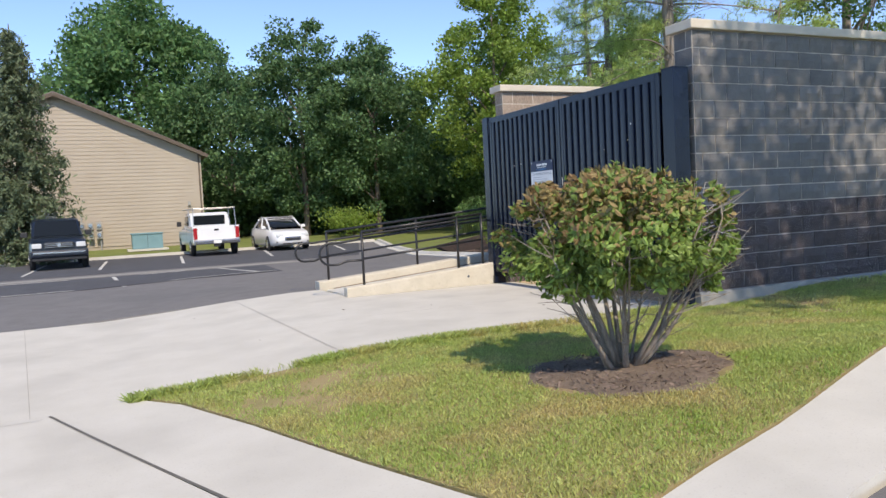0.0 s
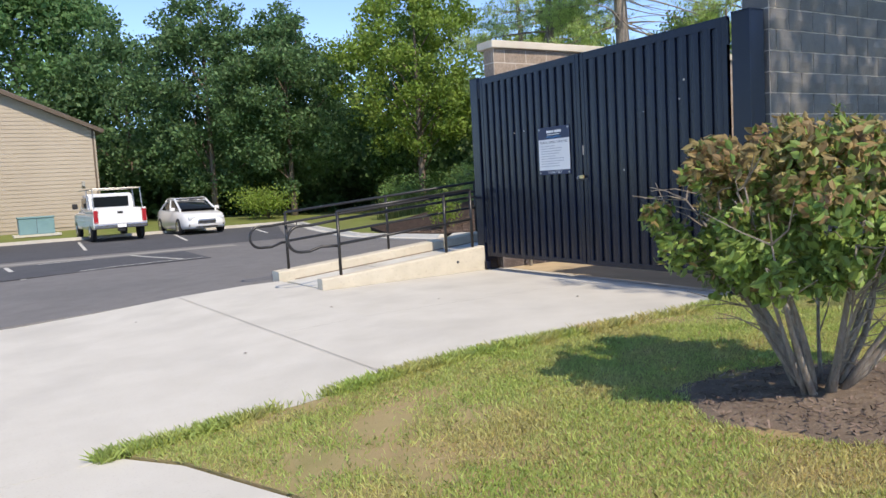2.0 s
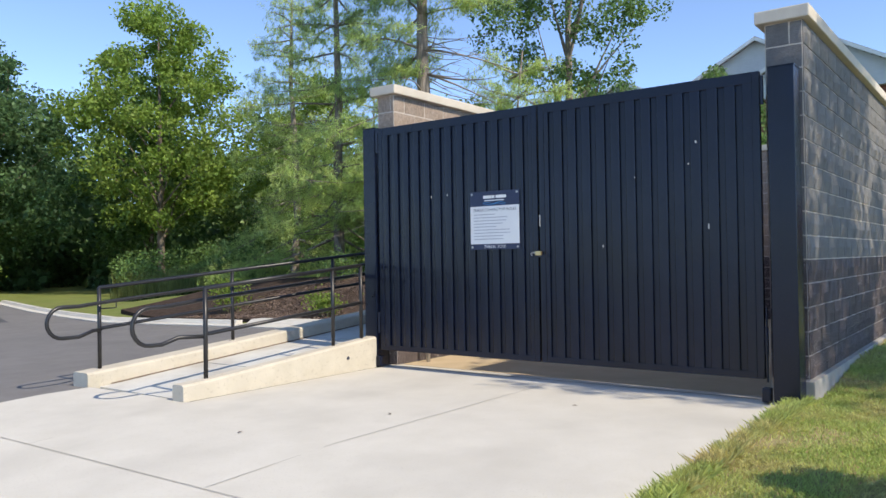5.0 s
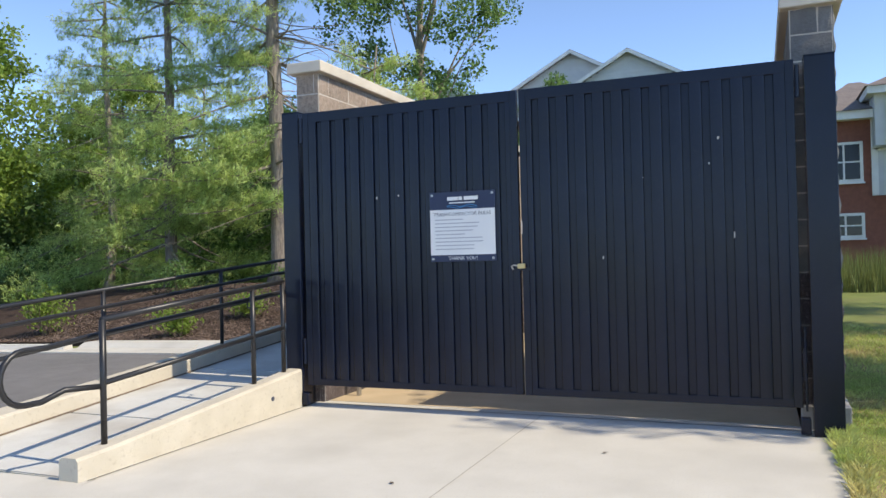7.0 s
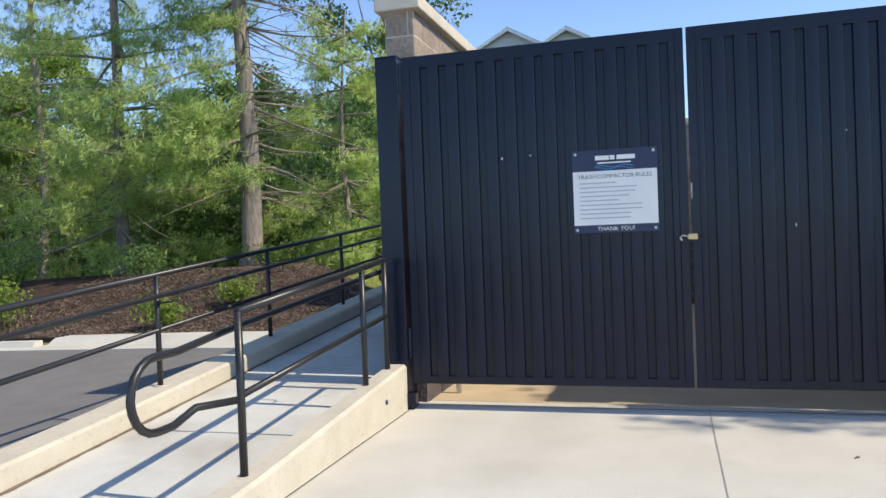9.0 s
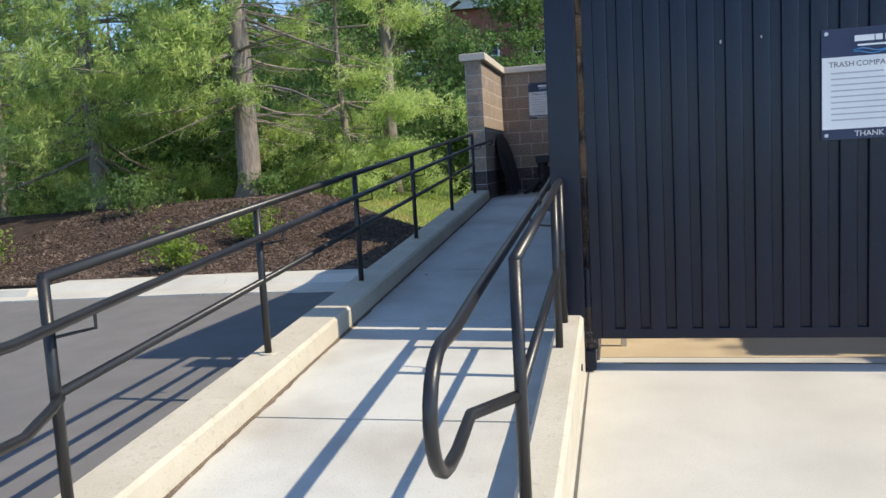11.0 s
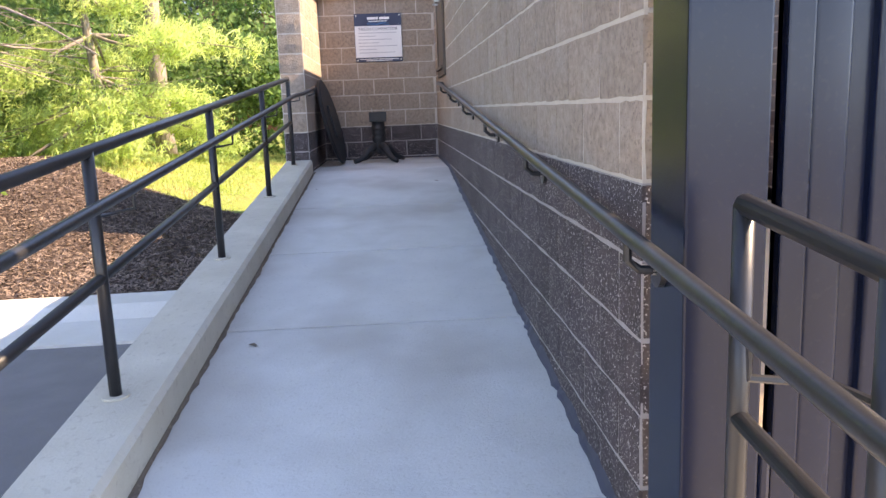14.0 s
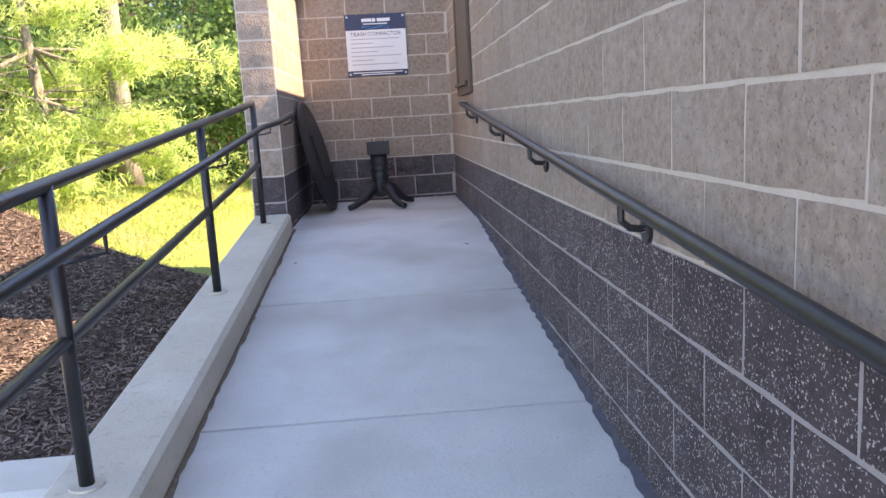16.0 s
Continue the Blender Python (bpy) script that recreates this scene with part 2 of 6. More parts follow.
def box(bm, x0, y0, z0, x1, y1, z1, bevel=0.0):
    r = bmesh.ops.create_cube(bm, size=1.0, matrix=Matrix.LocRotScale(((x0 + x1) / 2, (y0 + y1) / 2, (z0 + z1) / 2), None, (abs(x1 - x0), abs(y1 - y0), abs(z1 - z0))))
    if bevel:
        bmesh.ops.bevel(bm, geom=list({e for v in r["verts"] for e in v.link_edges}), offset=bevel, segments=2, affect="EDGES", profile=0.6)
    return r["verts"]


def boxed(*a, **k):
    bm = bmesh.new()
    box(bm, *a, **k)
    return bm


def tube(bm, pts, radii, seg=10, cap=True):
    """A round tube through pts; radii one number or one a point."""
    pts = [Vector(p) for p in pts]
    if not isinstance(radii, (list, tuple)):
        radii = [radii] * len(pts)
    rings = []
    side = None
    for i, p in enumerate(pts):
        d = (pts[min(i + 1, len(pts) - 1)] - pts[max(i - 1, 0)]).normalized()
        if side is None:
            side = d.orthogonal().normalized()
        side = (side - d * side.dot(d)).normalized()
        up = d.cross(side)
        rings.append([bm.verts.new(p + (side * math.cos(2 * math.pi * k / seg) + up * math.sin(2 * math.pi * k / seg)) * radii[i]) for k in range(seg)])
    for a, c in zip(rings, rings[1:]):
        for k in range(seg):
            bm.faces.new((a[k], a[(k + 1) % seg], c[(k + 1) % seg], c[k]))
    if cap:
        bm.faces.new(rings[0][::-1])
        bm.faces.new(rings[-1])
    return bm


def tubed(pts, radii, seg=10):
    return tube(bmesh.new(), pts, radii, seg)


def ss(a, b, x):
    t = min(1, max(0, (x - a) / (b - a)))
    return t * t * (3 - 2 * t)


def arc(cx, cz, r, a0, a1, n):
    return [(cx + r * math.cos(radians(a0 + (a1 - a0) * i / n)), cz + r * math.sin(radians(a0 + (a1 - a0) * i / n))) for i in range(n + 1)]


# ---- the lie of the land ----
def land(x, y):
    """Height of the ground: flat at the gate, a little lower in the car park."""
    return -0.2 + 0.2 * ss(0.6, 4.2, x) * (1 - ss(14, 27, y)) + 0.25 * ss(39, 47, y) * (1 - ss(14, 22, x))


def lawn_rise(x, y):
    """The small swell of the lawn round the bush."""
    return 0.2 * math.exp(-((x - 6.4) / 1.9) ** 2 - ((y - 3.9) / 1.2) ** 2) + 0.12 * ss(7.5, 9.5, x) * ss(0, 3, y) * (1 - ss(7.5, 9, y))


def bed_rise(x, y):
    return 0.85 * ss(11.4, 16.5, x) * ss(14.0, 18.5, y) * (1 - ss(20, 30, x) * 0.5) * (1 - ss(24, 34, y))


def sheet(name, outline, lift, material, step=1.0, depth=0.12, rise=None, parent=None):
    """A paved or planted area that follows the land, with a thickness."""
    bm = bmesh.new()
    f = bm.faces.new([bm.verts.new((x, y, 0)) for x, y in outline])
    if f.normal.z < 0 or sum(outline[i - 1][0] * p[1] - p[0] * outline[i - 1][1] for i, p in enumerate(outline)) < 0:
        bmesh.ops.reverse_faces(bm, faces=bm.faces[:])
    for axis in (0, 1):
        lo, hi = min(p[axis] for p in outline), max(p[axis] for p in outline)
        k = 1
        while lo + k * step < hi:
            co, no = [0, 0, 0], [0, 0, 0]
            co[axis], no[axis] = lo + k * step, 1
            bmesh.ops.bisect_plane(bm, geom=bm.verts[:] + bm.edges[:] + bm.faces[:], plane_co=co, plane_no=no)
            k += 1
    for v in bm.verts:
        v.co.z = land(v.co.x, v.co.y) + lift + (rise(v.co.x, v.co.y) if rise else 0)
    rim = [e for e in bm.edges if e.is_boundary]
    r = bmesh.ops.extrude_edge_only(bm, edges=rim)
    for v in r["geom"]:
        if isinstance(v, bmesh.types.BMVert):
            v.co.z -= depth
    bmesh.ops.recalc_face_normals(bm, faces=bm.faces[:])
    return part(name, bm, material, parent, smooth=False)


# ---- ground ----
def ground_grid():
    xs = [-400, -200, -120, -70, -40] + [-25 + 2.5 * i for i in range(31)] + [60, 80, 120, 200, 400]
    ys = [-400, -200, -100, -50, -25] + [-12 + 2.5 * i for i in range(33)] + [80, 100, 140, 220, 420]
    bm = bmesh.new()
    g = [[bm.verts.new((x, y, land(x, y) - 0.06 + bed_rise(x, y) * 0.98)) for x in xs] for y in ys]
    for j in range(len(ys) - 1):
        for i in range(len(xs) - 1):
            bm.faces.new((g[j][i], g[j][i + 1], g[j + 1][i + 1], g[j + 1][i]))
    return tagged(part("ground", bm, "grass", smooth=True), "mown green lawn spreading out round the car park", "ground", kind="structure")


ground_grid()
DRIVE_N, DRIVE_S = 13.42, 7.28
tagged(sheet("road", [(-60, -40), (7.6, -40), (7.6, 3.46), (3.9, 2.5), (3.3, 2.24), (2.7, 2.16), (2.02, 2.9), (1.54, 4.32), (-60, 4.32)], -0.02, "asphalt", 2.0),
       "grey asphalt lane beside the kerbless walk", "road", kind="structure")
tagged(sheet("car_park", [(-60, DRIVE_N), (4.5, DRIVE_N), (4.55, 13.72), (10.42, 13.72), (10.44, 19), (10.52, 24), (12.02, 31), (14, 38.2), (-60, 38.2)], -0.015, "asphalt", 3.0),
       "grey asphalt car park with faded lines", "car park", kind="structure")
apron = sheet("driveway", [(-30, 4.34), (1.54, 4.34), (0.54, 7.22), (1.22, 7.27), (7.45, DRIVE_S), (7.45, 11.83), (4.55, 11.83), (4.5, DRIVE_N), (-30, DRIVE_N)], 0.0, "concrete", 1.0)
tagged(apron, "pale broom-finished concrete driveway pad with saw-cut joints", "driveway", kind="structure")
tagged(sheet("pavement", [(1.56, 4.36), (2.06, 2.94), (2.72, 2.2), (3.3, 2.28), (3.9, 2.54), (8.6, 3.78), (8.6, 4.72), (5.9, 3.86), (4.3, 3.31), (3.62, 3.11), (3.1, 2.94), (2.88, 2.97), (2.62, 3.38), (2.28, 4.42), (1.9, 5.7), (1.52, 6.8), (1.24, 7.25), (0.56, 7.2)], 0.004, "concrete", 0.6, rise=lawn_rise),
       "pale concrete footpath curving round the lawn corner", "pavement", kind="structure")
LAWN = [(2.64, 3.4), (2.9, 2.99), (3.1, 2.96), (3.62, 3.13), (4.3, 3.33), (5.9, 3.88), (8.6, 4.74), (20, 7.9), (20, 7.16), (7.5, 7.16), (7.42, 7.27), (1.28, 7.25), (1.54, 6.82), (1.92, 5.71), (2.3, 4.43)]
tagged(sheet("lawn", LAWN, 0.009, "thatch", 0.5, rise=lawn_rise), "sunlit lawn with thin dry patches and ragged edges", "lawn", kind="structure")


def strip(name, a, b, width, lift, material, parent=None, rise=None):
    """A thin flat line laid on the ground between two points."""
    a, b = Vector((*a, 0)), Vector((*b, 0))
    d = (b - a).normalized()
    s = Vector((-d.y, d.x, 0)) * width / 2
    n = max(1, int((b - a).length / 1.0))
    bm = bmesh.new()
    rows = []
    for i in range(n + 1):
        p = a + (b - a) * i / n
        rows.append([bm.verts.new((q.x, q.y, land(q.x, q.y) + lift + (rise(q.x, q.y) if rise else 0))) for q in (p - s, p + s)])
    for u, v in zip(rows, rows[1:]):
        bm.faces.new((u[0], v[0], v[1], u[1]))
    bmesh.ops.recalc_face_normals(bm, faces=bm.faces[:])
    if bm.faces[0].normal.z < 0:
        bmesh.ops.reverse_faces(bm, faces=bm.faces[:])
    return part(name, bm, material, parent)


for a, b, w in (((3.12, 7.3), (3.0, 13.4), 0.007), ((7.4, 9.55), (3.1, 9.57), 0.007), ((1.55, 4.36), (0.54, 7.2), 0.022), ((3.0, 11.6), (4.6, 11.78), 0.006), ((0.5, 7.1), (-6, 6.4), 0.006),
                ((-2.2, 5.0), (-2.4, 13.4), 0.007), ((0.4, 7.2), (-0.1, 13.4), 0.006), ((7.3, 11.6), (7.3, 7.3), 0.016), ((4.55, 11.8), (7.1, 11.81), 0.012)):
    strip("joint", a, b, w, 0.004, "joint" if w > 0.01 else "saw_cut", apron)

def blot(x0, y0, a, c, seed, material, label):
    rnd = random.Random(seed)
    bm = bmesh.new()
    vs = []
    for k in range(18):
        q = 6.283 * k / 18
        x, y = x0 + math.cos(q) * a * rnd.uniform(0.7, 1.15), y0 + math.sin(q) * c * rnd.uniform(0.7, 1.15)
        vs.append(bm.verts.new((x, y, land(x, y) + 0.003)))
    bm.faces.new(vs)
    return tagged(part("stain", bm, material), label, "stain", kind="structure")


blot(1.57, 9.8, 0.2, 0.09, 1, "gutter", "small dark stain on the concrete")
# car park lines, and the darker resurfaced bays
tagged(sheet("parking_bay", [(-60, 26.6), (9.6, 26.9), (13.2, 37.9), (-60, 37.9)], -0.008, "asphalt_dark", 3.0, depth=0.005), "dark resurfaced asphalt parking bay", "parking bay", kind="structure")
tagged(sheet("parking_bay", [(-60, 19.6), (5.4, 20.6), (5.8, 24.9), (-60, 24.6)], -0.008, "asphalt_dark", 3.0, depth=0.005), "dark resurfaced asphalt parking bay", "parking bay", kind="structure")
tagged(sheet("gutter", [(-60, 25.0), (7.5, 25.3), (7.5, 26.1), (-60, 25.8)], -0.006, "gutter", 3.0, depth=0.005), "worn concrete drainage strip", "gutter", kind="structure")
lines = thing("parking_line", "faded white painted bay lines", "marking", kind="structure")
for a, b in (((-1.3, 28.5), (-1.0, 35.5)), ((1.0, 29.2), (1.3, 35.5)), ((3.8, 29.6), (4.3, 35.8)), ((7.2, 30.4), (8.0, 36.0)), ((1.55, 19.7), (1.35, 24.7)), ((4.85, 21.0), (4.4, 25.0)), ((-30, 19.3), (5.3, 20.9)),
             ((-2.6, 24.7), (0.2, 24.8)), ((2.1, 24.8), (3.4, 24.9)), ((10.4, 31.2), (11.4, 36.2))):
    strip("line", a, b, 0.11, -0.002, "line_paint", lines)

# kerb along the planting bed and the far edge of the car park
def kerb(name, pts, width, height, label):
    th = thing(name, label, "kerb", kind="structure")
    for (x0, y0), (x1, y1) in zip(pts, pts[1:]):
        a, b = Vector((x0, y0, 0)), Vector((x1, y1, 0))
        n = max(1, round((b - a).length / 3.0))
        d = (b - a).normalized()
        s = Vector((d.y, -d.x, 0))
        for i in range(n):
            p, q = a + (b - a) * i / n + d * 0.006, a + (b - a) * (i + 1) / n - d * 0.006
            bm = bmesh.new()
            prof = ((0, -0.15), (0, 0.004), (width * 0.52, 0.02), (width * 0.66, height), (width, height), (width, -0.15))
            ends = [[bm.verts.new(e + s * u + Vector((0, 0, land(e.x, e.y) + w))) for u, w in prof] for e in (p, q)]
            for k in range(len(prof)):
                bm.faces.new((ends[0][k], ends[0][(k + 1) % len(prof)], ends[1][(k + 1) % len(prof)], ends[1][k]))
            bm.faces.new(ends[0])
            bm.faces.new(ends[1][::-1])
            bmesh.ops.recalc_face_normals(bm, faces=bm.faces[:])
            part("kerb_section", bm, "concrete", th)
    return th


kerb("kerb", [(10.44, 19), (10.52, 24), (12.02, 31), (14.0, 38.2)], 0.42, 0.10, "pale concrete kerb at the lawn beside the car park")
kerb("kerb", [(10.42, 13.8), (10.44, 19)], 1.0, 0.10, "pale concrete kerb and gutter beside the mulch bed")
kerb("kerb", [(14.0, 38.2), (-60, 38.2)][::-1], 0.45, 0.12, "concrete kerb at the far edge of the car park")
BED = [(11.4, 13.8), (14.3, 13.84), (15.2, 13.9), (15.9, 14.8), (16.7, 16.2), (17.9, 17.5), (19.2, 18.9), (19.8, 20.4), (18.5, 22.5), (15.5, 25), (12.5, 26.5), (11.4, 23)]
tagged(sheet("mulch_bed", BED, -0.02, "mulch", 0.7, rise=lambda x, y: 0.09 + bed_rise(x, y)), "brown shredded-bark mulch bed on a low mound", "mulch bed", kind="structure")

# ---- the ramp ----
RAMP_X0, RAMP_X1, RAMP_TOP = 4.62, 13.95, 0.765


def deck(x):
    return -0.02 + (RAMP_TOP + 0.02) * min(1, max(0, (x - RAMP_X0) / (RAMP_X1 - RAMP_X0)))


WALL_Y = 12.0
ramp = thing("ramp", "pale concrete wheelchair ramp with broomed slabs and raised curbs", "ramp", kind="structure")
cuts = [4.62, 5.9, 7.62, 9.2, 10.6, 12.05, 13.95, 15.88]
for x0, x1 in zip(cuts, cuts[1:]):
    edge = 13.515
    bm = bmesh.new()
    v = [bm.verts.new(p) for p in ((x0 + 0.005, WALL_Y + 0.004, -0.3), (x1 - 0.005, WALL_Y + 0.004, -0.3), (x1 - 0.005, edge, -0.3), (x0 + 0.005, edge, -0.3),
                                   (x0 + 0.005, WALL_Y + 0.004, deck(x0)), (x1 - 0.005, WALL_Y + 0.004, deck(x1)), (x1 - 0.005, edge, deck(x1)), (x0 + 0.005, edge, deck(x0)))]
    for f in ((0, 3, 2, 1), (4, 5, 6, 7), (0, 1, 5, 4), (1, 2, 6, 5), (2, 3, 7, 6), (3, 0, 4, 7)):
        bm.faces.new([v[i] for i in f])
    top = [e for e in bm.edges if all(w in v[4:] for w in e.verts) and abs(e.verts[0].co.x - e.verts[1].co.x) < 0.1]
    bmesh.ops.bevel(bm, geom=top, offset=0.008, segments=2, affect="EDGES")
    part("slab", bm, "concrete_ramp", ramp)
seal = random.Random(3)
bm = bmesh.new()
rows = []
for i in range(170):
    x = 7.4 + i * 0.05
    d = seal.uniform(0.012, 0.03)
    rows.append([bm.verts.new(p) for p in ((x, WALL_Y + 0.001, deck(x) + 0.03 + seal.uniform(0, 0.02)), (x, WALL_Y + d * 0.5, deck(x) + 0.012), (x, WALL_Y + d, deck(x) + 0.002))])
for a, c in zip(rows, rows[1:]):
    for k in range(2):
        bm.faces.new((a[k], c[k], c[k + 1], a[k + 1]))
part("sealant", bm, "ink", ramp, "ragged black sealant along the wall foot")
part("joint_filler", boxed(4.7, WALL_Y + 0.01, -0.3, 15.8, 13.5, -0.04), "joint", ramp)


def curb(x0, x1, y0, y1, up, name):
    bm = bmesh.new()
    secs = []
    n = 8
    for i in range(n + 1):
        x = x0 + (x1 - x0) * i / n
        z = deck(x) + up
        secs.append([bm.verts.new((x, y, w)) for y, w in ((y0, -0.3), (y0, z - 0.02), (y0 + 0.02, z), (y1 - 0.02, z), (y1, z - 0.02), (y1, -0.3))])
    for a, c in zip(secs, secs[1:]):
        for k in range(6):
            bm.faces.new((a[k], a[(k + 1) % 6], c[(k + 1) % 6], c[k]))
    bm.faces.new(secs[0][::-1])
    bm.faces.new(secs[-1])
    bmesh.ops.recalc_face_normals(bm, faces=bm.faces[:])
    return part(name, bm, "concrete_curb", ramp)


curb(4.5, 13.842, 13.475, 13.76, 0.152, "curb")
curb(4.5, 7.12, 11.83, 11.995, 0.17, "curb")
part("plug", tubed([(6.62, 11.822, 0.16), (6.62, 11.84, 0.16)], 0.02), "ink", ramp)

bm = bmesh.new()
rows = []
for i in range(185):
    x = 4.75 + i * 0.05
    d = seal.uniform(0.004, 0.022) * (0.4 + 0.6 * abs(math.sin(x * 2.3)))
    rows.append([bm.verts.new(p) for p in ((x, 13.4735, deck(x) + 0.014), (x, 13.47, deck(x) + 0.004), (x, 13.468 - d, deck(x) + 0.0025))])
for a, c in zip(rows, rows[1:]):
    for k in range(2):
        bm.faces.new((a[k], c[k], c[k + 1], a[k + 1]))
part("dirt_line", bm, "soil", ramp, "brown grit gathered along the curb foot")

# ---- railings ----
CURB_UP = 0.152
LEFT_POSTS = [4.72, 6.45, 8.2, 10.01, 11.86, 13.52]
RIGHT_POSTS = [4.82, 6.5, 6.96]
R_RAIL = 0.0215


def railing(name, label, posts, y, inner, loop):
    """Posts, a top rail, a lower rail, and a bracketed handrail that ends in a loop."""
    th = thing(name, label, "railing", "ramp railings", at=(posts[0], y, deck(posts[0]) + CURB_UP))
    o = Vector(th.location)

    def local(pts):
        return [Vector(p) - o for p in pts]
    for x in posts:
        z = deck(x) + CURB_UP
        pst = part("post", tubed(local([(x, y, z), (x, y, z + 0.865)]), R_RAIL, 12), "rail_paint", th, smooth=True)
        part("base_grout", tubed(local([(x, y, z - 0.002), (x, y, z + 0.006)]), 0.05, 14), "concrete_curb", pst)
    x0, x1 = posts[0], posts[-1]
    end = x1 + (0.0 if loop == "wall" else 0.04)
    part("top_rail", tubed(local([(x0 - 0.005, y, deck(x0) + CURB_UP + 0.865), (x1, y, deck(x1) + CURB_UP + 0.865)]), R_RAIL, 12), "rail_paint", th, smooth=True)
    part("lower_rail", tubed(local([(x0, y, deck(x0) + CURB_UP + 0.432), (end, y, deck(end) + CURB_UP + 0.432)]), R_RAIL * 0.9, 12), "rail_paint", th, smooth=True)
    return th, local


H_UP = 0.865
rl, loc = railing("railing", "black painted steel pipe railing along the ramp curb", LEFT_POSTS, 13.635, 13.55, "free")
hy = 13.545
zt, zb = deck(4.62) + H_UP, deck(4.62) + 0.55
pts = [(14.15, 13.43, RAMP_TOP + 0.9), (13.95, 13.43, RAMP_TOP + 0.89), (13.6, hy - 0.06, deck(13.6) + H_UP), (13.3, hy, deck(13.3) + H_UP), (4.9, hy, deck(4.9) + H_UP), (4.45, hy, zt - 0.02)]
pts += [(x, hy, z) for x, z in arc(4.28, (zt + zb) / 2 - 0.02, (zt - zb) / 2, 90, 270, 10)]
pts += [(4.45, hy, zb - 0.02), (4.6, hy + 0.01, zb + 0.03), (4.72, 13.62, zb + 0.03)]
hr = part("handrail", tubed(loc(pts), 0.02, 12), "rail_paint", rl, smooth=True)
for x in LEFT_POSTS:
    z = deck(x) + H_UP
    part("bracket", tubed(loc([(x + 0.02, 13.63, z - 0.07), (x + 0.13, 13.6, z - 0.07), (x + 0.14, hy, z - 0.06), (x + 0.14, hy, z - 0.005)]), 0.007, 6), "rail_paint", hr)

part("bracket", tubed(loc([(14.08, 13.43, RAMP_TOP + 0.88), (14.08, 13.43, RAMP_TOP + 0.84), (14.08, 13.5, RAMP_TOP + 0.82)]), 0.009, 8), "rail_paint", hr)
rr, loc = railing("railing", "short black painted steel pipe railing beside the gate", RIGHT_POSTS, 11.937, 12.05, "wall")
hy = 12.08
H_UP = 0.895
zt, zb = deck(4.62) + H_UP, deck(4.62) + 0.55
pts = [(14.35, 12.02, RAMP_TOP + 0.905), (14.2, hy, RAMP_TOP + 0.905), (13.95, hy, RAMP_TOP + H_UP), (7.4, hy, deck(7.4) + H_UP), (4.9, hy, deck(4.9) + H_UP), (4.5, hy, zt - 0.02)]
pts += [(x, hy, z) for x, z in arc(4.33, (zt + zb) / 2 - 0.02, (zt - zb) / 2, 90, 270, 10)]
pts += [(4.45, hy, zb - 0.02), (4.62, hy - 0.01, zb + 0.03), (4.82, 11.945, zb + 0.03)]
hr = part("handrail", tubed(loc(pts), 0.02, 12), "rail_paint", rr, smooth=True)
for x in (6.5,):
    z = deck(x) + H_UP
    part("bracket", tubed(loc([(x + 0.02, 11.94, z - 0.07), (x + 0.1, 11.96, z - 0.07), (x + 0.12, hy, z - 0.06), (x + 0.12, hy, z - 0.005)]), 0.007, 6), "rail_paint", hr)
for x in (7.24, 8.6, 9.93, 11.25, 12.48, 13.74):
    z = deck(x) + H_UP
    br = part("bracket", tubed(loc([(x, hy, z - 0.005), (x, hy, z - 0.06), (x, hy - 0.025, z - 0.082), (x, 12.003, z - 0.088)]), 0.011, 8), "rail_paint", hr)
    part("flange", tubed(loc([(x, 12.0, z - 0.088), (x, 12.014, z - 0.088)]), 0.039, 16), "rail_paint", br)
    part("bolt", tubed(loc([(x, 12.013, z - 0.088), (x, 12.022, z - 0.088)]), 0.011, 6), "steel", br)

# ---- block walls ----
COURSE, BLK = 0.2032, 0.397
DARK_TOP = 1.2
LEVELS = [DARK_TOP + COURSE * k for k in range(-6, 11)]
WALL_TOP = LEVELS[-1]


def block_mesh(length, rough, material, seed, nx=4, nz=2):
    """A block's face shell: length along x, front towards -y, a little uneven."""
    rnd = random.Random(seed)
    bm = bmesh.new()
    g = []
    for j in range(nz + 1):
        row = []
        for i in range(nx + 1):
            edge = i in (0, nx) or j in (0, nz)
            dy = -(0.007 if rough > 0.01 else 0.0022) - (0.0 if edge else rnd.uniform(0.15, 1.0) * rough)
            row.append(bm.verts.new((length * i / nx + (rnd.uniform(-0.003, 0.003)), dy, (COURSE - 0.013) * j / nz + rnd.uniform(-0.003, 0.003))))
        g.append(row)
    for j in range(nz):
        for i in range(nx):
            bm.faces.new((g[j][i], g[j][i + 1], g[j + 1][i + 1], g[j + 1][i]))
    r = bmesh.ops.extrude_edge_only(bm, edges=[e for e in bm.edges if e.is_boundary])
    for v in r["geom"]:
        if isinstance(v, bmesh.types.BMVert):
            v.co.y = 0.012
    bmesh.ops.recalc_face_normals(bm, faces=bm.faces[:])
    return mesh_of(bm, material)


BLOCKS = {}


def block(length, rough, material, k):
    key = (round(length, 2), rough, material, k)
    if key not in BLOCKS:
        BLOCKS[key] = block_mesh(length, rough, material, hash((key[0], k)) % 999)
    return BLOCKS[key]


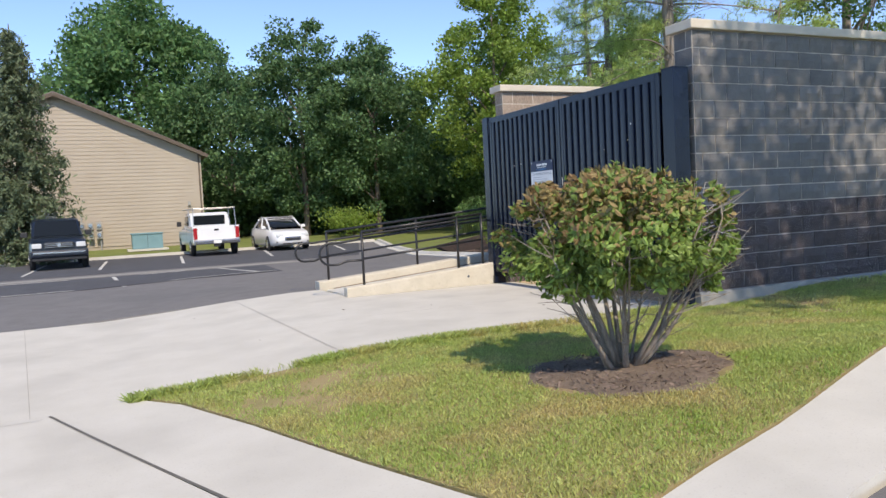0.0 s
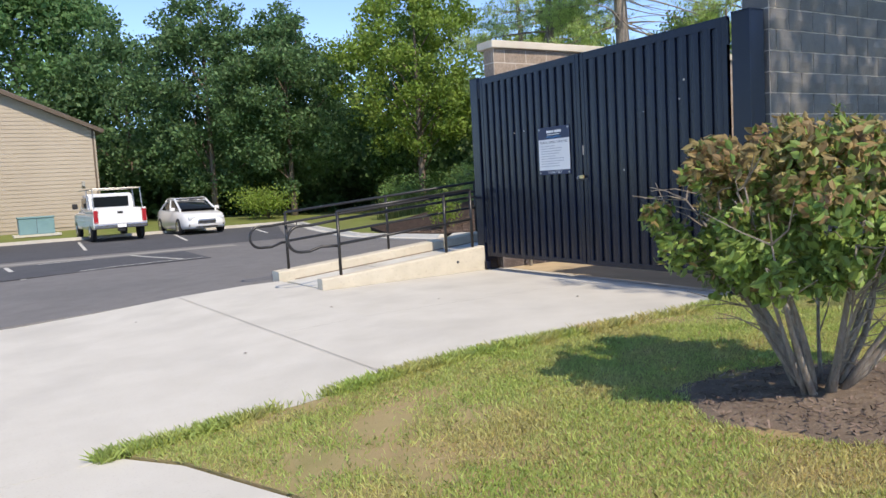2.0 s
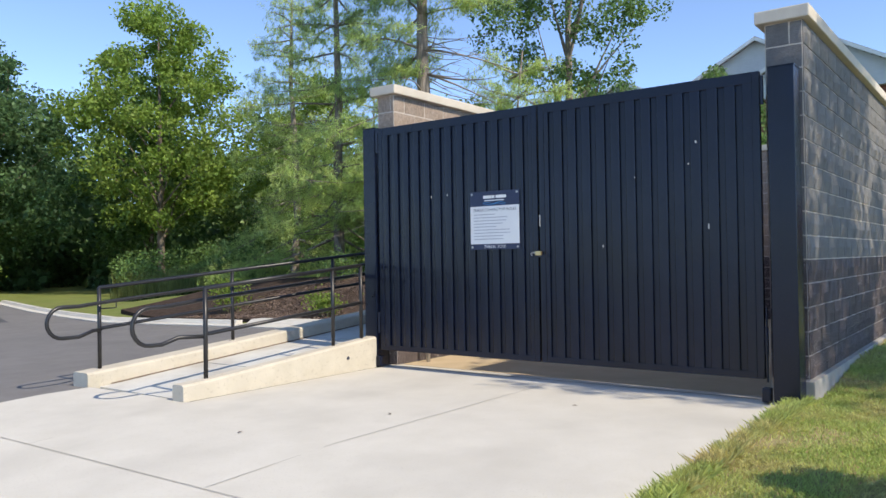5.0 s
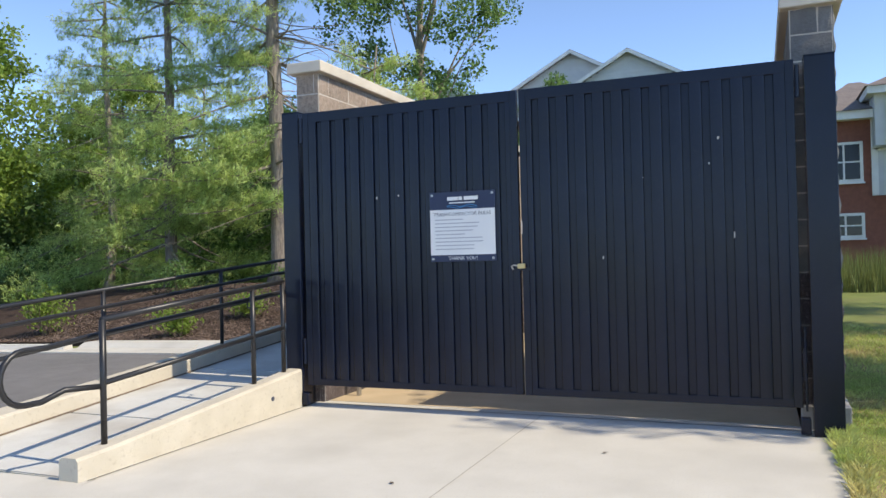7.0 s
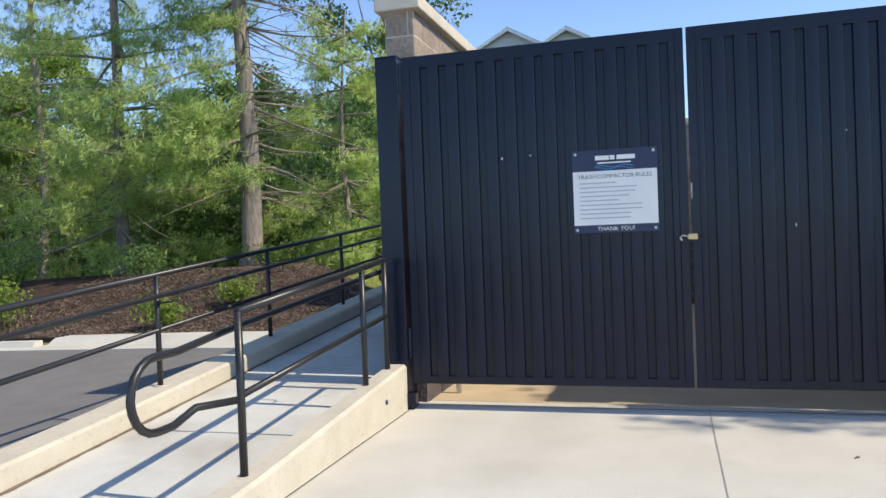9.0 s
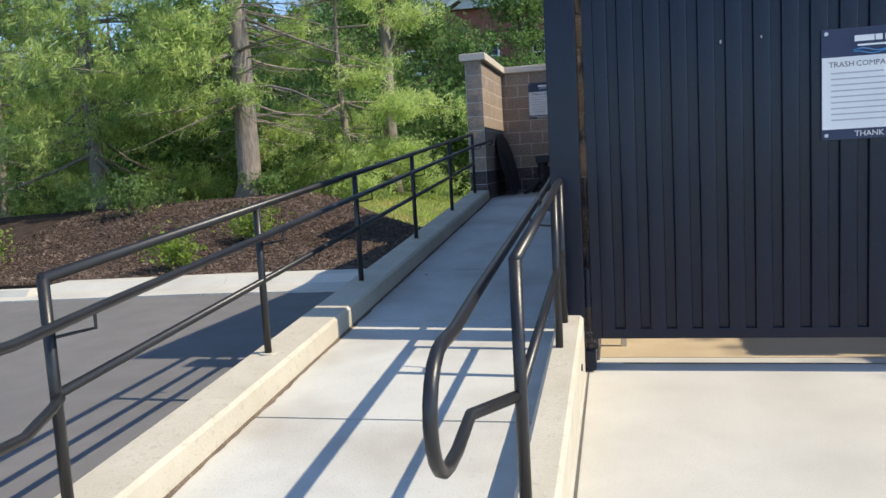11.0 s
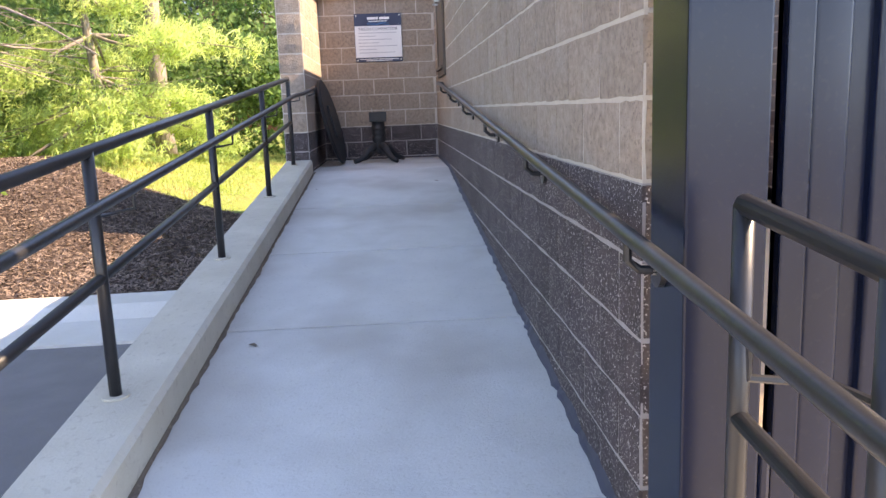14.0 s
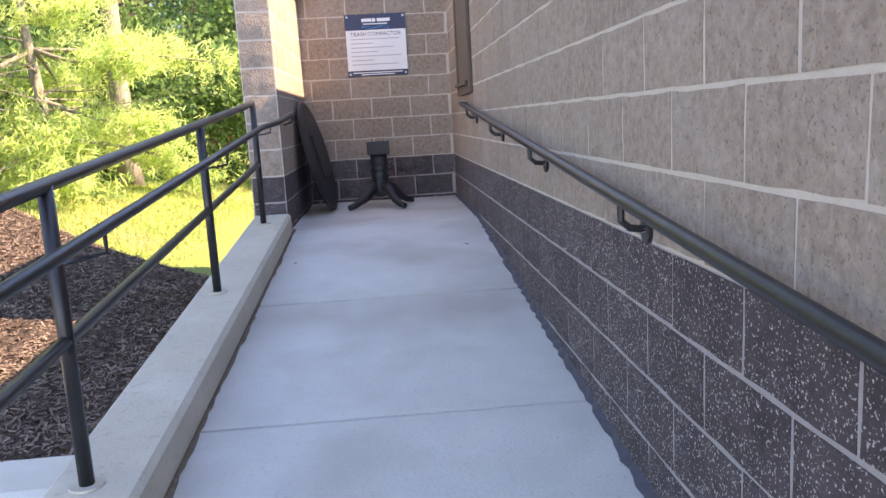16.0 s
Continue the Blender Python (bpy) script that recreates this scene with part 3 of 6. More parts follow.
def lay(wall, origin, turn, length, first, last, rough, light, near, phase=0.0, stagger=True):
    """Courses of block on one face. near: (from, to) along the face where blocks are single parts; the rest is one mesh."""
    rest = {}
    count = 0
    for c in range(first, last):
        z = LEVELS[c]
        material = "block_dark" if LEVELS[c + 1] < DARK_TOP + 0.01 else light
        s = -BLK + (phase + (c % 2) * BLK / 2 * stagger) % BLK
        while s < length - 0.01:
            a, b = max(s, 0.0), min(s + BLK, length)
            s += BLK
            if b - a < 0.03:
                continue
            me = block(b - a - 0.013, rough, material, (c * 7 + int(s * 13)) % 5)
            m = Matrix.Translation(origin) @ Matrix.Rotation(radians(turn), 4, "Z") @ Matrix.Translation((a + 0.0065, 0, z + 0.0065))
            if near and near[0] <= a <= near[1] and count < 300:
                ob = new("block", me)
                ob.parent = wall
                ob.matrix_local = m
                count += 1
            else:
                rest.setdefault(material, []).append((me, m))
    for material, items in rest.items():
        verts, faces = [], []
        for me, m in items:
            o = len(verts)
            verts += [m @ v.co for v in me.vertices]
            faces += [[o + i for i in p.vertices] for p in me.polygons]
        me = bpy.data.meshes.new("blocks")
        me.from_pydata(verts, [], faces)
        me.materials.append(M[material])
        ob = new("blockwork", me)
        ob.parent = wall
        ob["kind"] = "stuff"


def wall(name, label, x0, y0, x1, y1, z0=-0.3, top=WALL_TOP):
    th = thing(name, label, "wall", kind="structure")
    part("mortar", boxed(x0, y0, DARK_TOP - 0.003, x1, y1, top), "mortar", th)
    part("mortar", boxed(x0, y0, z0, x1, y1, DARK_TOP - 0.003), "mortar_dark", th)
    return th


def coping(wall, x0, y0, x1, y1, top=WALL_TOP):
    part("coping", boxed(x0 - 0.07, y0 - 0.07, top + 0.002, x1 + 0.07, y1 + 0.07, top + 0.11, bevel=0.012), "cap", wall)


T, TN = 0.30, 0.25
WX0 = 7.38
EAST = 16.2
wn_ = wall("wall_north", "tan and dark-brown concrete block wall beside the ramp", WX0, WALL_Y - TN, EAST, WALL_Y)
lay(wn_, (EAST, WALL_Y, 0), 180, EAST - WX0, 0, 16, 0.003, "block_tan", (3.6, 9.0), phase=0.29)
lay(wn_, (WX0, WALL_Y, 0), -90, TN, 0, 16, 0.004, "block_tan", None)
lay(wn_, (WX0, WALL_Y - TN, 0), 0, EAST - WX0, 0, 16, 0.006, "block_tan", None)
coping(wn_, WX0, WALL_Y - TN, EAST, WALL_Y)
SY = 7.22
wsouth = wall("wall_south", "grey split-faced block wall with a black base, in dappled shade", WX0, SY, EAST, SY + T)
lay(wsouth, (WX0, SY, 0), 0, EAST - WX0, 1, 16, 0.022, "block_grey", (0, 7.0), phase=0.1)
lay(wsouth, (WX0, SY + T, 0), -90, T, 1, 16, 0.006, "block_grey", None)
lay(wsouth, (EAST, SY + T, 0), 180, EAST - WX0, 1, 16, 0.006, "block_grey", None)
part("plinth", boxed(WX0 - 0.03, SY - 0.05, -0.2, EAST, SY + T, 0.18, bevel=0.01), "plinth", wsouth)
coping(wsouth, WX0, SY, EAST, SY + T)
weast = wall("wall_east", "tan block wall closing the compactor yard", EAST - T, SY + T, EAST, WALL_Y - TN)
lay(weast, (EAST - T, WALL_Y - TN, 0), -90, WALL_Y - SY - T - TN, 0, 16, 0.006, "block_tan", None)
coping(weast, EAST - T, SY + T + 0.08, EAST, WALL_Y - TN - 0.08)
BACK_X, END_X, SIDE_Y, SIDE_T, LOW_TOP = 15.9, 13.85, 13.5, 0.25, LEVELS[14]
wback = wall("wall_back", "tan block wall with a dark base at the head of the ramp", BACK_X, WALL_Y, EAST, SIDE_Y + SIDE_T, top=LOW_TOP)
lay(wback, (BACK_X, SIDE_Y, 0), -90, SIDE_Y - WALL_Y, 3, 14, 0.004, "block_tan", (0, 2), phase=0.28)
coping(wback, BACK_X, WALL_Y + 0.08, EAST, SIDE_Y + SIDE_T, LOW_TOP)
wside = wall("wall_side", "short tan block wall with a dark base at the ramp landing", END_X, SIDE_Y, BACK_X, SIDE_Y + SIDE_T, top=LOW_TOP)
lay(wside, (END_X, SIDE_Y, 0), 0, BACK_X - END_X, 3, 14, 0.004, "block_tan", (0, 3), phase=0.2)
lay(wside, (END_X, SIDE_Y + SIDE_T, 0), -90, SIDE_T, 0, 14, 0.008, "block_tan", (0, 1), stagger=False)
lay(wside, (BACK_X, SIDE_Y + SIDE_T, 0), 180, BACK_X - END_X, 0, 14, 0.008, "block_tan", None)
coping(wside, END_X, SIDE_Y, BACK_X - 0.08, SIDE_Y + SIDE_T, LOW_TOP)
tagged(part("floor", boxed(7.46, SY + T, -0.25, EAST - T, WALL_Y - TN, 0.0), "yard_floor"), "bare concrete floor of the compactor yard", "floor", kind="structure")

# ---- the gate ----
GX = 7.12                      # front face of the leaves
G_TOP, G_BOT = 2.79, 0.205


def gate_post(y0, y1, label):
    th = thing("gate_post", label, "gate post", "gate posts", at=(GX + 0.1, (y0 + y1) / 2, 0))
    o = Vector(th.location)
    bm = boxed(GX - 0.02 - o.x, y0 - o.y, 0, GX + 0.20 - o.x, y1 - o.y, G_TOP + 0.01, bevel=0.006)
    part("shaft", bm, "gate_paint", th)
    part("cap_plate", boxed(GX - 0.023 - o.x, y0 - 0.003 - o.y, G_TOP + 0.01, GX + 0.203 - o.x, y1 + 0.003 - o.y, G_TOP + 0.018), "gate_paint", th)
    return th


gate_post(11.82, 12.0, "square black steel gate post beside the ramp")
pr = gate_post(7.235, 7.44, "square black steel gate post with chipped paint")


def leaf(y0, y1, hinge, label, ribs):
    """A gate leaf: frame, ribbed sheet made of raised ribs, hinges."""
    th = thing("gate_leaf", label, "gate", "gate leaves", at=(GX, hinge, G_BOT))
    o = Vector((GX, hinge, G_BOT))

    def b(x0, ya, z0, x1, yb, z1, bevel=0.0):
        return boxed(x0 - o.x, ya - o.y, z0 - o.z, x1 - o.x, yb - o.y, z1 - o.z, bevel=bevel)
    part("back_sheet", b(GX + 0.026, y0, G_BOT, GX + 0.046, y1, G_TOP), "gate_paint", th)
    s = 1 if hinge > (y0 + y1) / 2 else -1
    w_hinge, w_meet, low_band, top_band = 0.06, 0.06, 0.062, 0.095
    part("stile", b(GX, hinge - s * w_hinge, G_BOT, GX + 0.05, hinge, G_TOP, 0.005), "gate_paint", th)
    meet = y0 if s > 0 else y1
    part("stile", b(GX, meet, G_BOT, GX + 0.05, meet + s * w_meet, G_TOP, 0.005), "gate_paint", th)
    part("top_bar", b(GX - 0.0, y0 + 0.06, G_TOP - top_band, GX + 0.05, y1 - 0.06, G_TOP, 0.004), "gate_paint", th)
    part("bottom_bar", b(GX - 0.0, y0 + 0.06, G_BOT, GX + 0.05, y1 - 0.06, G_BOT + low_band, 0.004), "gate_paint", th)
    # flat strips with rounded edges, and a sunk channel between each two
    lo, hi = low_band - 0.002, G_TOP - G_BOT - top_band + 0.002

    def strip_mesh(face):
        half = face / 2
        edge = [(half + 0.004, 0.027), (half + 0.002, 0.010), (half, 0.004), (half - 0.004, 0.0012), (half - 0.009, 0.0)]
        prof = [(-y, d) for y, d in edge] + [(y, d) for y, d in edge[::-1]]
        bm0 = bmesh.new()
        rows_ = [[bm0.verts.new((d, y, z)) for y, d in prof] for z in (lo, hi)]
        for k in range(len(prof) - 1):
            bm0.faces.new((rows_[0][k], rows_[0][k + 1], rows_[1][k + 1], rows_[1][k]))
        bmesh.ops.recalc_face_normals(bm0, faces=bm0.faces[:])
        return mesh_of(bm0, "gate_paint", smooth=True)
    pitch, slot, first = 0.1514, 0.06, 0.141
    me = strip_mesh(pitch - slot)
    for i in range(ribs - 1):
        ob = new("strip", me)
        ob.parent = th
        ob.location = (0.0008, hinge - s * (first + slot + (pitch - slot) / 2 + i * pitch) - o.y, 0)
    for a, c in ((w_hinge, first), (first + slot + (ribs - 1) * pitch, y1 - y0 - w_meet)):
        ob = new("strip", strip_mesh(c - a))
        ob.parent = th
        ob.location = (0.0008, hinge - s * (a + c) / 2 - o.y, 0)
    for z in (0.42, 2.52):
        part("hinge", tubed([(0.0, s * 0.02, z - 0.12 - 0.1), (0.0, s * 0.02, z + 0.02)], 0.016, 10), "gate_paint", th, "worn black barrel hinge")
    return th


ll = leaf(9.655, 11.78, 11.78, "black ribbed steel gate leaf carrying a rules sign", 13)
lr = leaf(7.51, 9.635, 7.51, "black ribbed steel gate leaf with paint chips", 13)
part("hinge_foot", boxed(-0.035, -0.02, -0.19, 0.05, 0.05, -0.07, bevel=0.01), "gate_paint", ll)
part("hinge_foot", boxed(-0.035, -0.05, -0.19, 0.05, 0.02, -0.07, bevel=0.01), "gate_paint", lr)
latch = thing("gate_latch", "black steel hasp with a brass padlock on the gate", "latch", at=(GX - 0.004, 9.645, 1.27))
part("hasp", boxed(-0.02, -0.11, -0.016, 0.0, 0.10, 0.016, bevel=0.004), "gate_paint", latch)
part("padlock", boxed(-0.045, -0.045, 0.004, -0.018, 0.02, 0.045, bevel=0.006), "brass", latch)
part("shackle", tubed([(-0.03, 0.0, 0.02), (-0.03, 0.055, 0.035), (-0.03, 0.075, 0.02), (-0.03, 0.06, -0.002)], 0.006, 8), "steel", latch)
part("drop_bolt", tubed([(GX - 0.012 - 7.12, 9.63 - 9.655, -0.02), (GX - 0.012 - 7.12, 9.63 - 9.655, 0.6)], 0.009, 8), "gate_paint", lr)
for y, z, w, h, own in ((11.0, 1.94, 0.012, 0.03, ll), (10.78, 1.95, 0.01, 0.022, ll), (8.05, 2.25, 0.02, 0.03, lr), (8.62, 1.98, 0.012, 0.012, lr), (7.95, 1.5, 0.012, 0.07, lr), (8.95, 1.35, 0.012, 0.03, lr), (9.63, 1.62, 0.012, 0.16, lr), (8.12, 2.06, 0.015, 0.02, lr)):
    o, w, h = own.location, w * 0.6, h * 0.7
    part("paint_chip", boxed(-0.0056, y - w / 2 - o.y, z - h / 2 - o.z, 0.004, y + w / 2 - o.y, z + h / 2 - o.z, bevel=0.002), "chipped", own)


notice = thing("warning_notice", "white notice with a red heading on a post in the yard", "notice", at=(7.75, 11.66, 2.1))
part("card", boxed(-0.003, -0.16, -0.14, 0.0, 0.03, 0.14), "sign_white", notice)
part("heading", boxed(-0.005, -0.155, 0.06, -0.003, 0.025, 0.13), "lamp_red", notice)
part("steel_post", boxed(0.002, -0.09, -2.1, 0.04, -0.05, 0.4, bevel=0.004), "steel", notice)


# ---- signs ----
def letters(text, size, material, parent, m):
    """One mesh a word, centred on m."""
    made = []
    for word in text.split():
        cu = bpy.data.curves.new("text", "FONT")
        cu.body, cu.size, cu.align_y, cu.resolution_u = word, size, "CENTER", 2
        ob = bpy.data.objects.new("text", cu)
        scene.collection.objects.link(ob)
        bpy.context.view_layer.update()
        me = bpy.data.meshes.new_from_object(ob.evaluated_get(bpy.context.evaluated_depsgraph_get()))
        bpy.data.objects.remove(ob)
        me.materials.clear()
        me.materials.append(M[material])
        xs = [q.co.x for q in me.vertices]
        made.append((me, min(xs), max(xs)))
    gap = size * 0.3
    x = -(sum(c - a for _, a, c in made) + gap * (len(made) - 1)) / 2
    for me, a, c in made:
        t = new("word", me)
        t.parent = parent
        t.matrix_local = m @ Matrix.Translation((x - a, 0, 0))
        x += c - a + gap


def sign(m, title, rules, foot, label):
    """A square sign board, facing -x, centred on m."""
    th = thing("sign", label, "sign", "trash compactor signs")
    th.matrix_basis = m
    S = 0.305
    part("board", boxed(0.0, -S, -S, 0.006, S, S, bevel=0.002), "sign_navy", th)
    part("white_panel", boxed(-0.0015, -S + 0.004, -S + 0.058, 0.001, S - 0.004, S - 0.155), "sign_white", th)
    face = Matrix(((0, 0, -1, 0), (-1, 0, 0, 0), (0, 1, 0, 0), (0, 0, 0, 1)))
    out = Matrix.Translation((-0.0025, 0, 0))

    def bar(y, z, w, h, material, name):
        part(name, boxed(-0.0026, y - w / 2, z - h / 2, -0.0012, y + w / 2, z + h / 2), material, th)
    for y, w in ((0.085, 0.1), (0.012, 0.035), (-0.085, 0.13)):
        bar(y, 0.245, w, 0.032, "sign_white", "name_bar")
    bar(0, 0.208, 0.24, 0.010, "sign_white", "name_bar")
    for k in range(2):
        bm = bmesh.new()
        tube(bm, [(-0.002, 0.14 - 0.28 * i / 14, 0.182 - 0.014 * k + 0.008 * math.sin(i * 0.75 + k)) for i in range(15)], 0.003, 6)
        part("wave", bm, "wave_blue", th)
    letters(title, 0.043 if len(title) > 16 else 0.054, "ink", th, Matrix.Translation((-0.0025, 0, 0.108)) @ face)
    rnd = random.Random(len(title))
    for i in range(rules):
        w = rnd.uniform(0.22, 0.5)
        bar(0.255 - w / 2, 0.062 - i * 0.29 / rules, w, 0.008, "ink_soft", "text_line")
    if foot:
        letters(foot, 0.044, "sign_white", th, Matrix.Translation((-0.0015, 0, -0.277)) @ face)
    else:
        bar(0, -0.268, 0.5, 0.009, "sign_white", "name_bar")
        bar(0, -0.287, 0.34, 0.009, "sign_white", "name_bar")
    for y in (-0.28, 0.28):
        for z in (-0.28, 0.28):
            part("rivet", tubed([(-0.006, y, z), (0.002, y, z)], 0.011, 10), "steel", th)
    return th


sign(pose(GX - 0.012, 10.165, 1.65), "TRASH COMPACTOR RULES", 9, "THANK YOU!", "navy and white rules sign riveted to the gate")
sign(pose(BACK_X - 0.022, 12.73, 2.33), "TRASH COMPACTOR", 7, "", "navy and white notice on the block wall")


# ---- plants ----
def quick_mesh(name, verts, faces_per, material, parent=None, label="", kind=""):
    """A mesh from an (n*k, 3) array in which every k verts make one face."""
    nv = len(verts)
    me = bpy.data.meshes.new(name)
    me.vertices.add(nv)
    me.vertices.foreach_set("co", np.asarray(verts, dtype=np.float32).ravel())
    me.loops.add(nv)
    me.loops.foreach_set("vertex_index", np.arange(nv, dtype=np.int32))
    nf = nv // faces_per
    me.polygons.add(nf)
    me.polygons.foreach_set("loop_start", np.arange(0, nv, faces_per, dtype=np.int32))
    me.update(calc_edges=True)
    me.materials.append(M[material])
    ob = new(name, me)
    if parent:
        ob.parent = parent
    tagged(ob, label, kind=kind)
    return ob


def stuff_part(name, bm, material, parent, smooth=False):
    ob = part(name, bm, material, parent, smooth=smooth)
    ob["kind"] = "stuff"
    return ob


def unit(rs, n):
    v = rs.normal(size=(n, 3))
    return v / np.linalg.norm(v, axis=1, keepdims=True)


def leaf_quads(rs, centres, size, aspect=0.5, flat=0.0, droop=None, lift=0.45):
    """Leaves as kite-shaped quads at the centres, turned at random."""
    n = len(centres)
    u = unit(rs, n)
    if droop is not None:
        u = u * (1 - flat) + droop * flat
        u /= np.linalg.norm(u, axis=1, keepdims=True)
    w = unit(rs, n) + np.array((0.0, -0.5, 0.85)) * lift * 1.6
    v = np.cross(u, w)
    v /= np.linalg.norm(v, axis=1, keepdims=True) + 1e-9
    s = (size * rs.uniform(0.6, 1.35, n))[:, None]
    out = np.empty((n, 4, 3))
    out[:, 0] = centres - u * s * 0.5
    out[:, 1] = centres + v * s * 0.5 * aspect - u * s * 0.05
    out[:, 2] = centres + u * s * 0.5
    out[:, 3] = centres - v * s * 0.5 * aspect - u * s * 0.05
    return out.reshape(-1, 3)


def limb_points(rs, a, b, n, bend):
    a, b = np.array(a, float), np.array(b, float)
    mid = (a + b) / 2 + rs.normal(size=3) * bend
    return [tuple((1 - t) ** 2 * a + 2 * t * (1 - t) * mid + t * t * b) for t in np.linspace(0, 1, n)]


def broadleaf(x, y, h, w, material, seed, leaves=9000, leaf=0.3, base=None, label="", low=0.18, name="tree", bark="bark", group="broadleaf trees", lean=(0, 0)):
    """A tree: tapered trunk, limbs, and a crown of leaf clumps with gaps."""
    rs = np.random.RandomState(seed)
    z0 = (land(x, y) + bed_rise(x, y)) - 0.08 if base is None else base
    th = thing(name, label, "tree", group, at=(x, y, z0))
    r0 = 0.012 * h + 0.02
    tb = bmesh.new()
    tube(tb, [(lean[0] * t, lean[1] * t, h * 0.86 * t) for t in (0, 0.04, 0.3, 0.6, 1)], [r0 * 1.35, r0, r0 * 0.8, r0 * 0.5, r0 * 0.12], 9)
    part("trunk", tb, bark, th, smooth=True)
    k = int(60 + w * 8)
    cz0, cz1 = h * low, h
    cl = []
    while len(cl) < k:
        p = rs.uniform(-1, 1, 3)
        q = np.linalg.norm(p)
        if q > 1 or q < 0.35:
            continue
        t = (p[2] + 1) / 2
        width = w / 2 * (1.0 - 0.55 * max(0, t - 0.45) / 0.55) * (0.75 + 0.5 * min(1, t / 0.3) * 0.5)
        cl.append((p[0] * width + lean[0] * t, p[1] * width + lean[1] * t, cz0 + (cz1 - cz0) * t * 0.97, rs.uniform(0.065, 0.135) * w * (1.15 - 0.4 * t)))
    cl = np.array(cl)
    lb = bmesh.new()
    for c in cl[rs.permutation(k)[:14]]:
        zb = max(h * 0.15, c[2] - rs.uniform(0.12, 0.3) * h)
        tube(lb, limb_points(rs, (lean[0] * zb / h, lean[1] * zb / h, zb), c[:3], 5, 0.12 * w * 0.4), [r0 * 0.35, r0 * 0.25, r0 * 0.16, r0 * 0.1, r0 * 0.04], 5, cap=False)
    stuff_part("branchwork", lb, bark, th, smooth=True)
    leaves, leaf = int(leaves * 1.5), leaf * 0.82
    idx = rs.randint(0, k, leaves)
    d = unit(rs, leaves) * (rs.uniform(0.25, 1.0, leaves) ** 0.55)[:, None]
    d[:, 2] *= 0.7
    pts = cl[idx, :3] + d * cl[idx, 3][:, None]
    pts += rs.normal(size=pts.shape) * 0.04 * w * 0.3
    quick_mesh("crown", leaf_quads(rs, pts, leaf, 0.6), 4, material, th)
    return th


def pine(x, y, h, seed, material="needle", bright="needle_bright", first=0.16, reach=3.2, tufts=2600, base=None, label="", radius=0.2, droop=0.25, dead=14, name="pine_tree", bare=None, inner=0.45):
    """A white pine: tall trunk, whorls of long limbs, soft tufts of needles along the outer limbs."""
    rs = np.random.RandomState(seed)
    z0 = (land(x, y) + bed_rise(x, y)) - 0.05 if base is None else base
    th = thing(name, label, "tree", "pine trees", at=(x, y, z0))
    tb = bmesh.new()
    wob = rs.normal(size=(7, 2)) * 0.06
    tube(tb, [(wob[i][0] * (i > 0), wob[i][1] * (i > 0), h * t) for i, t in enumerate((0, 0.03, 0.2, 0.4, 0.6, 0.8, 1))], [radius * 1.4, radius * 1.05, radius * 0.9, radius * 0.72, radius * 0.5, radius * 0.28, 0.02], 12)
    part("trunk", tb, "bark_grey", th, smooth=True)
    lb = bmesh.new()
    spots, dirs, light = [], [], []
    zc = h * first
    while zc < h * 0.97:
        t = (zc / h - first) / (1 - first)
        n = rs.randint(3, 6)
        a0 = rs.uniform(0, 6.28)
        for i in range(n):
            a = a0 + 6.283 * i / n + rs.normal() * 0.25
            L = reach * (1.0 - 0.75 * t) * rs.uniform(0.6, 1.15)
            tip = (math.cos(a) * L, math.sin(a) * L, zc + L * (0.25 * t + rs.uniform(-0.3, 0.22)) - droop * L * (1 - t))
            pts = limb_points(rs, (0, 0, zc), tip, 6, 0.1 * L)
            tube(lb, pts, [0.045 * (1.2 - t), 0.035, 0.026, 0.02, 0.012, 0.006], 5, cap=False)
            P = np.array(pts)
            out = np.array((math.cos(a), math.sin(a), 0.35))
            side = np.array((-math.sin(a), math.cos(a), 0.0))
            clumps = int(3 + 2.6 * L)
            if bare and zc < 7.5 and math.cos(a - bare) > 0.1 and rs.uniform() < 0.85:
                clumps = 0
            per = max(2, int(0.5 * tufts * (1.25 - 0.5 * t) / (h * 3.2) * L / reach / max(1, clumps)))
            for _ in range(clumps):
                f = rs.uniform(inner, 1.0)
                j = min(4, int(f * 5))
                q = P[j] + (P[j + 1] - P[j]) * (f * 5 - j)
                c = q + side * rs.normal() * 0.3 * L * (1.15 - f) + np.array((0, 0, rs.uniform(-0.1, 0.16)))
                tube(lb, [tuple(q), tuple((q + c) / 2 + np.array((0, 0, 0.02))), tuple(c)], [0.009, 0.006, 0.003], 4, cap=False)
                r = rs.uniform(0.18, 0.38) * (0.6 + 0.5 * L / reach)
                glow = rs.uniform()
                for _ in range(per):
                    off = rs.normal(size=3) * np.array((1.0, 1.0, 0.55)) * r
                    spots.append(c + off)
                    dirs.append(out + off * 1.6)
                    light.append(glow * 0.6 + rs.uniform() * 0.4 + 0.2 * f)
        zc += rs.uniform(0.55, 1.05)
    for _ in range(dead):
        a, zc = (rs.uniform(0, 6.28) if bare is None else bare + rs.normal() * 0.9), rs.uniform(0.1, first + 0.3) * h
        L = rs.uniform(0.5, 1.0) * reach * 0.7
        pts = limb_points(rs, (0, 0, zc), (math.cos(a) * L, math.sin(a) * L, zc - rs.uniform(-0.1, 0.35) * L), 5, 0.12 * L)
        tube(lb, pts, [0.022, 0.016, 0.011, 0.007, 0.003], 4, cap=False)
        for _ in range(4):
            q = np.array(pts[rs.randint(1, 5)])
            e = q + np.array((math.cos(a + rs.normal()), math.sin(a + rs.normal()), rs.uniform(-0.5, 0.3))) * L * 0.3
            tube(lb, [tuple(q), tuple((q + e) / 2 + rs.normal(size=3) * 0.03), tuple(e)], [0.006, 0.004, 0.002], 4, cap=False)
    stuff_part("branchwork", lb, "bark_grey", th, smooth=True)
    spots, dirs, light = np.array(spots), np.array(dirs), np.array(light)
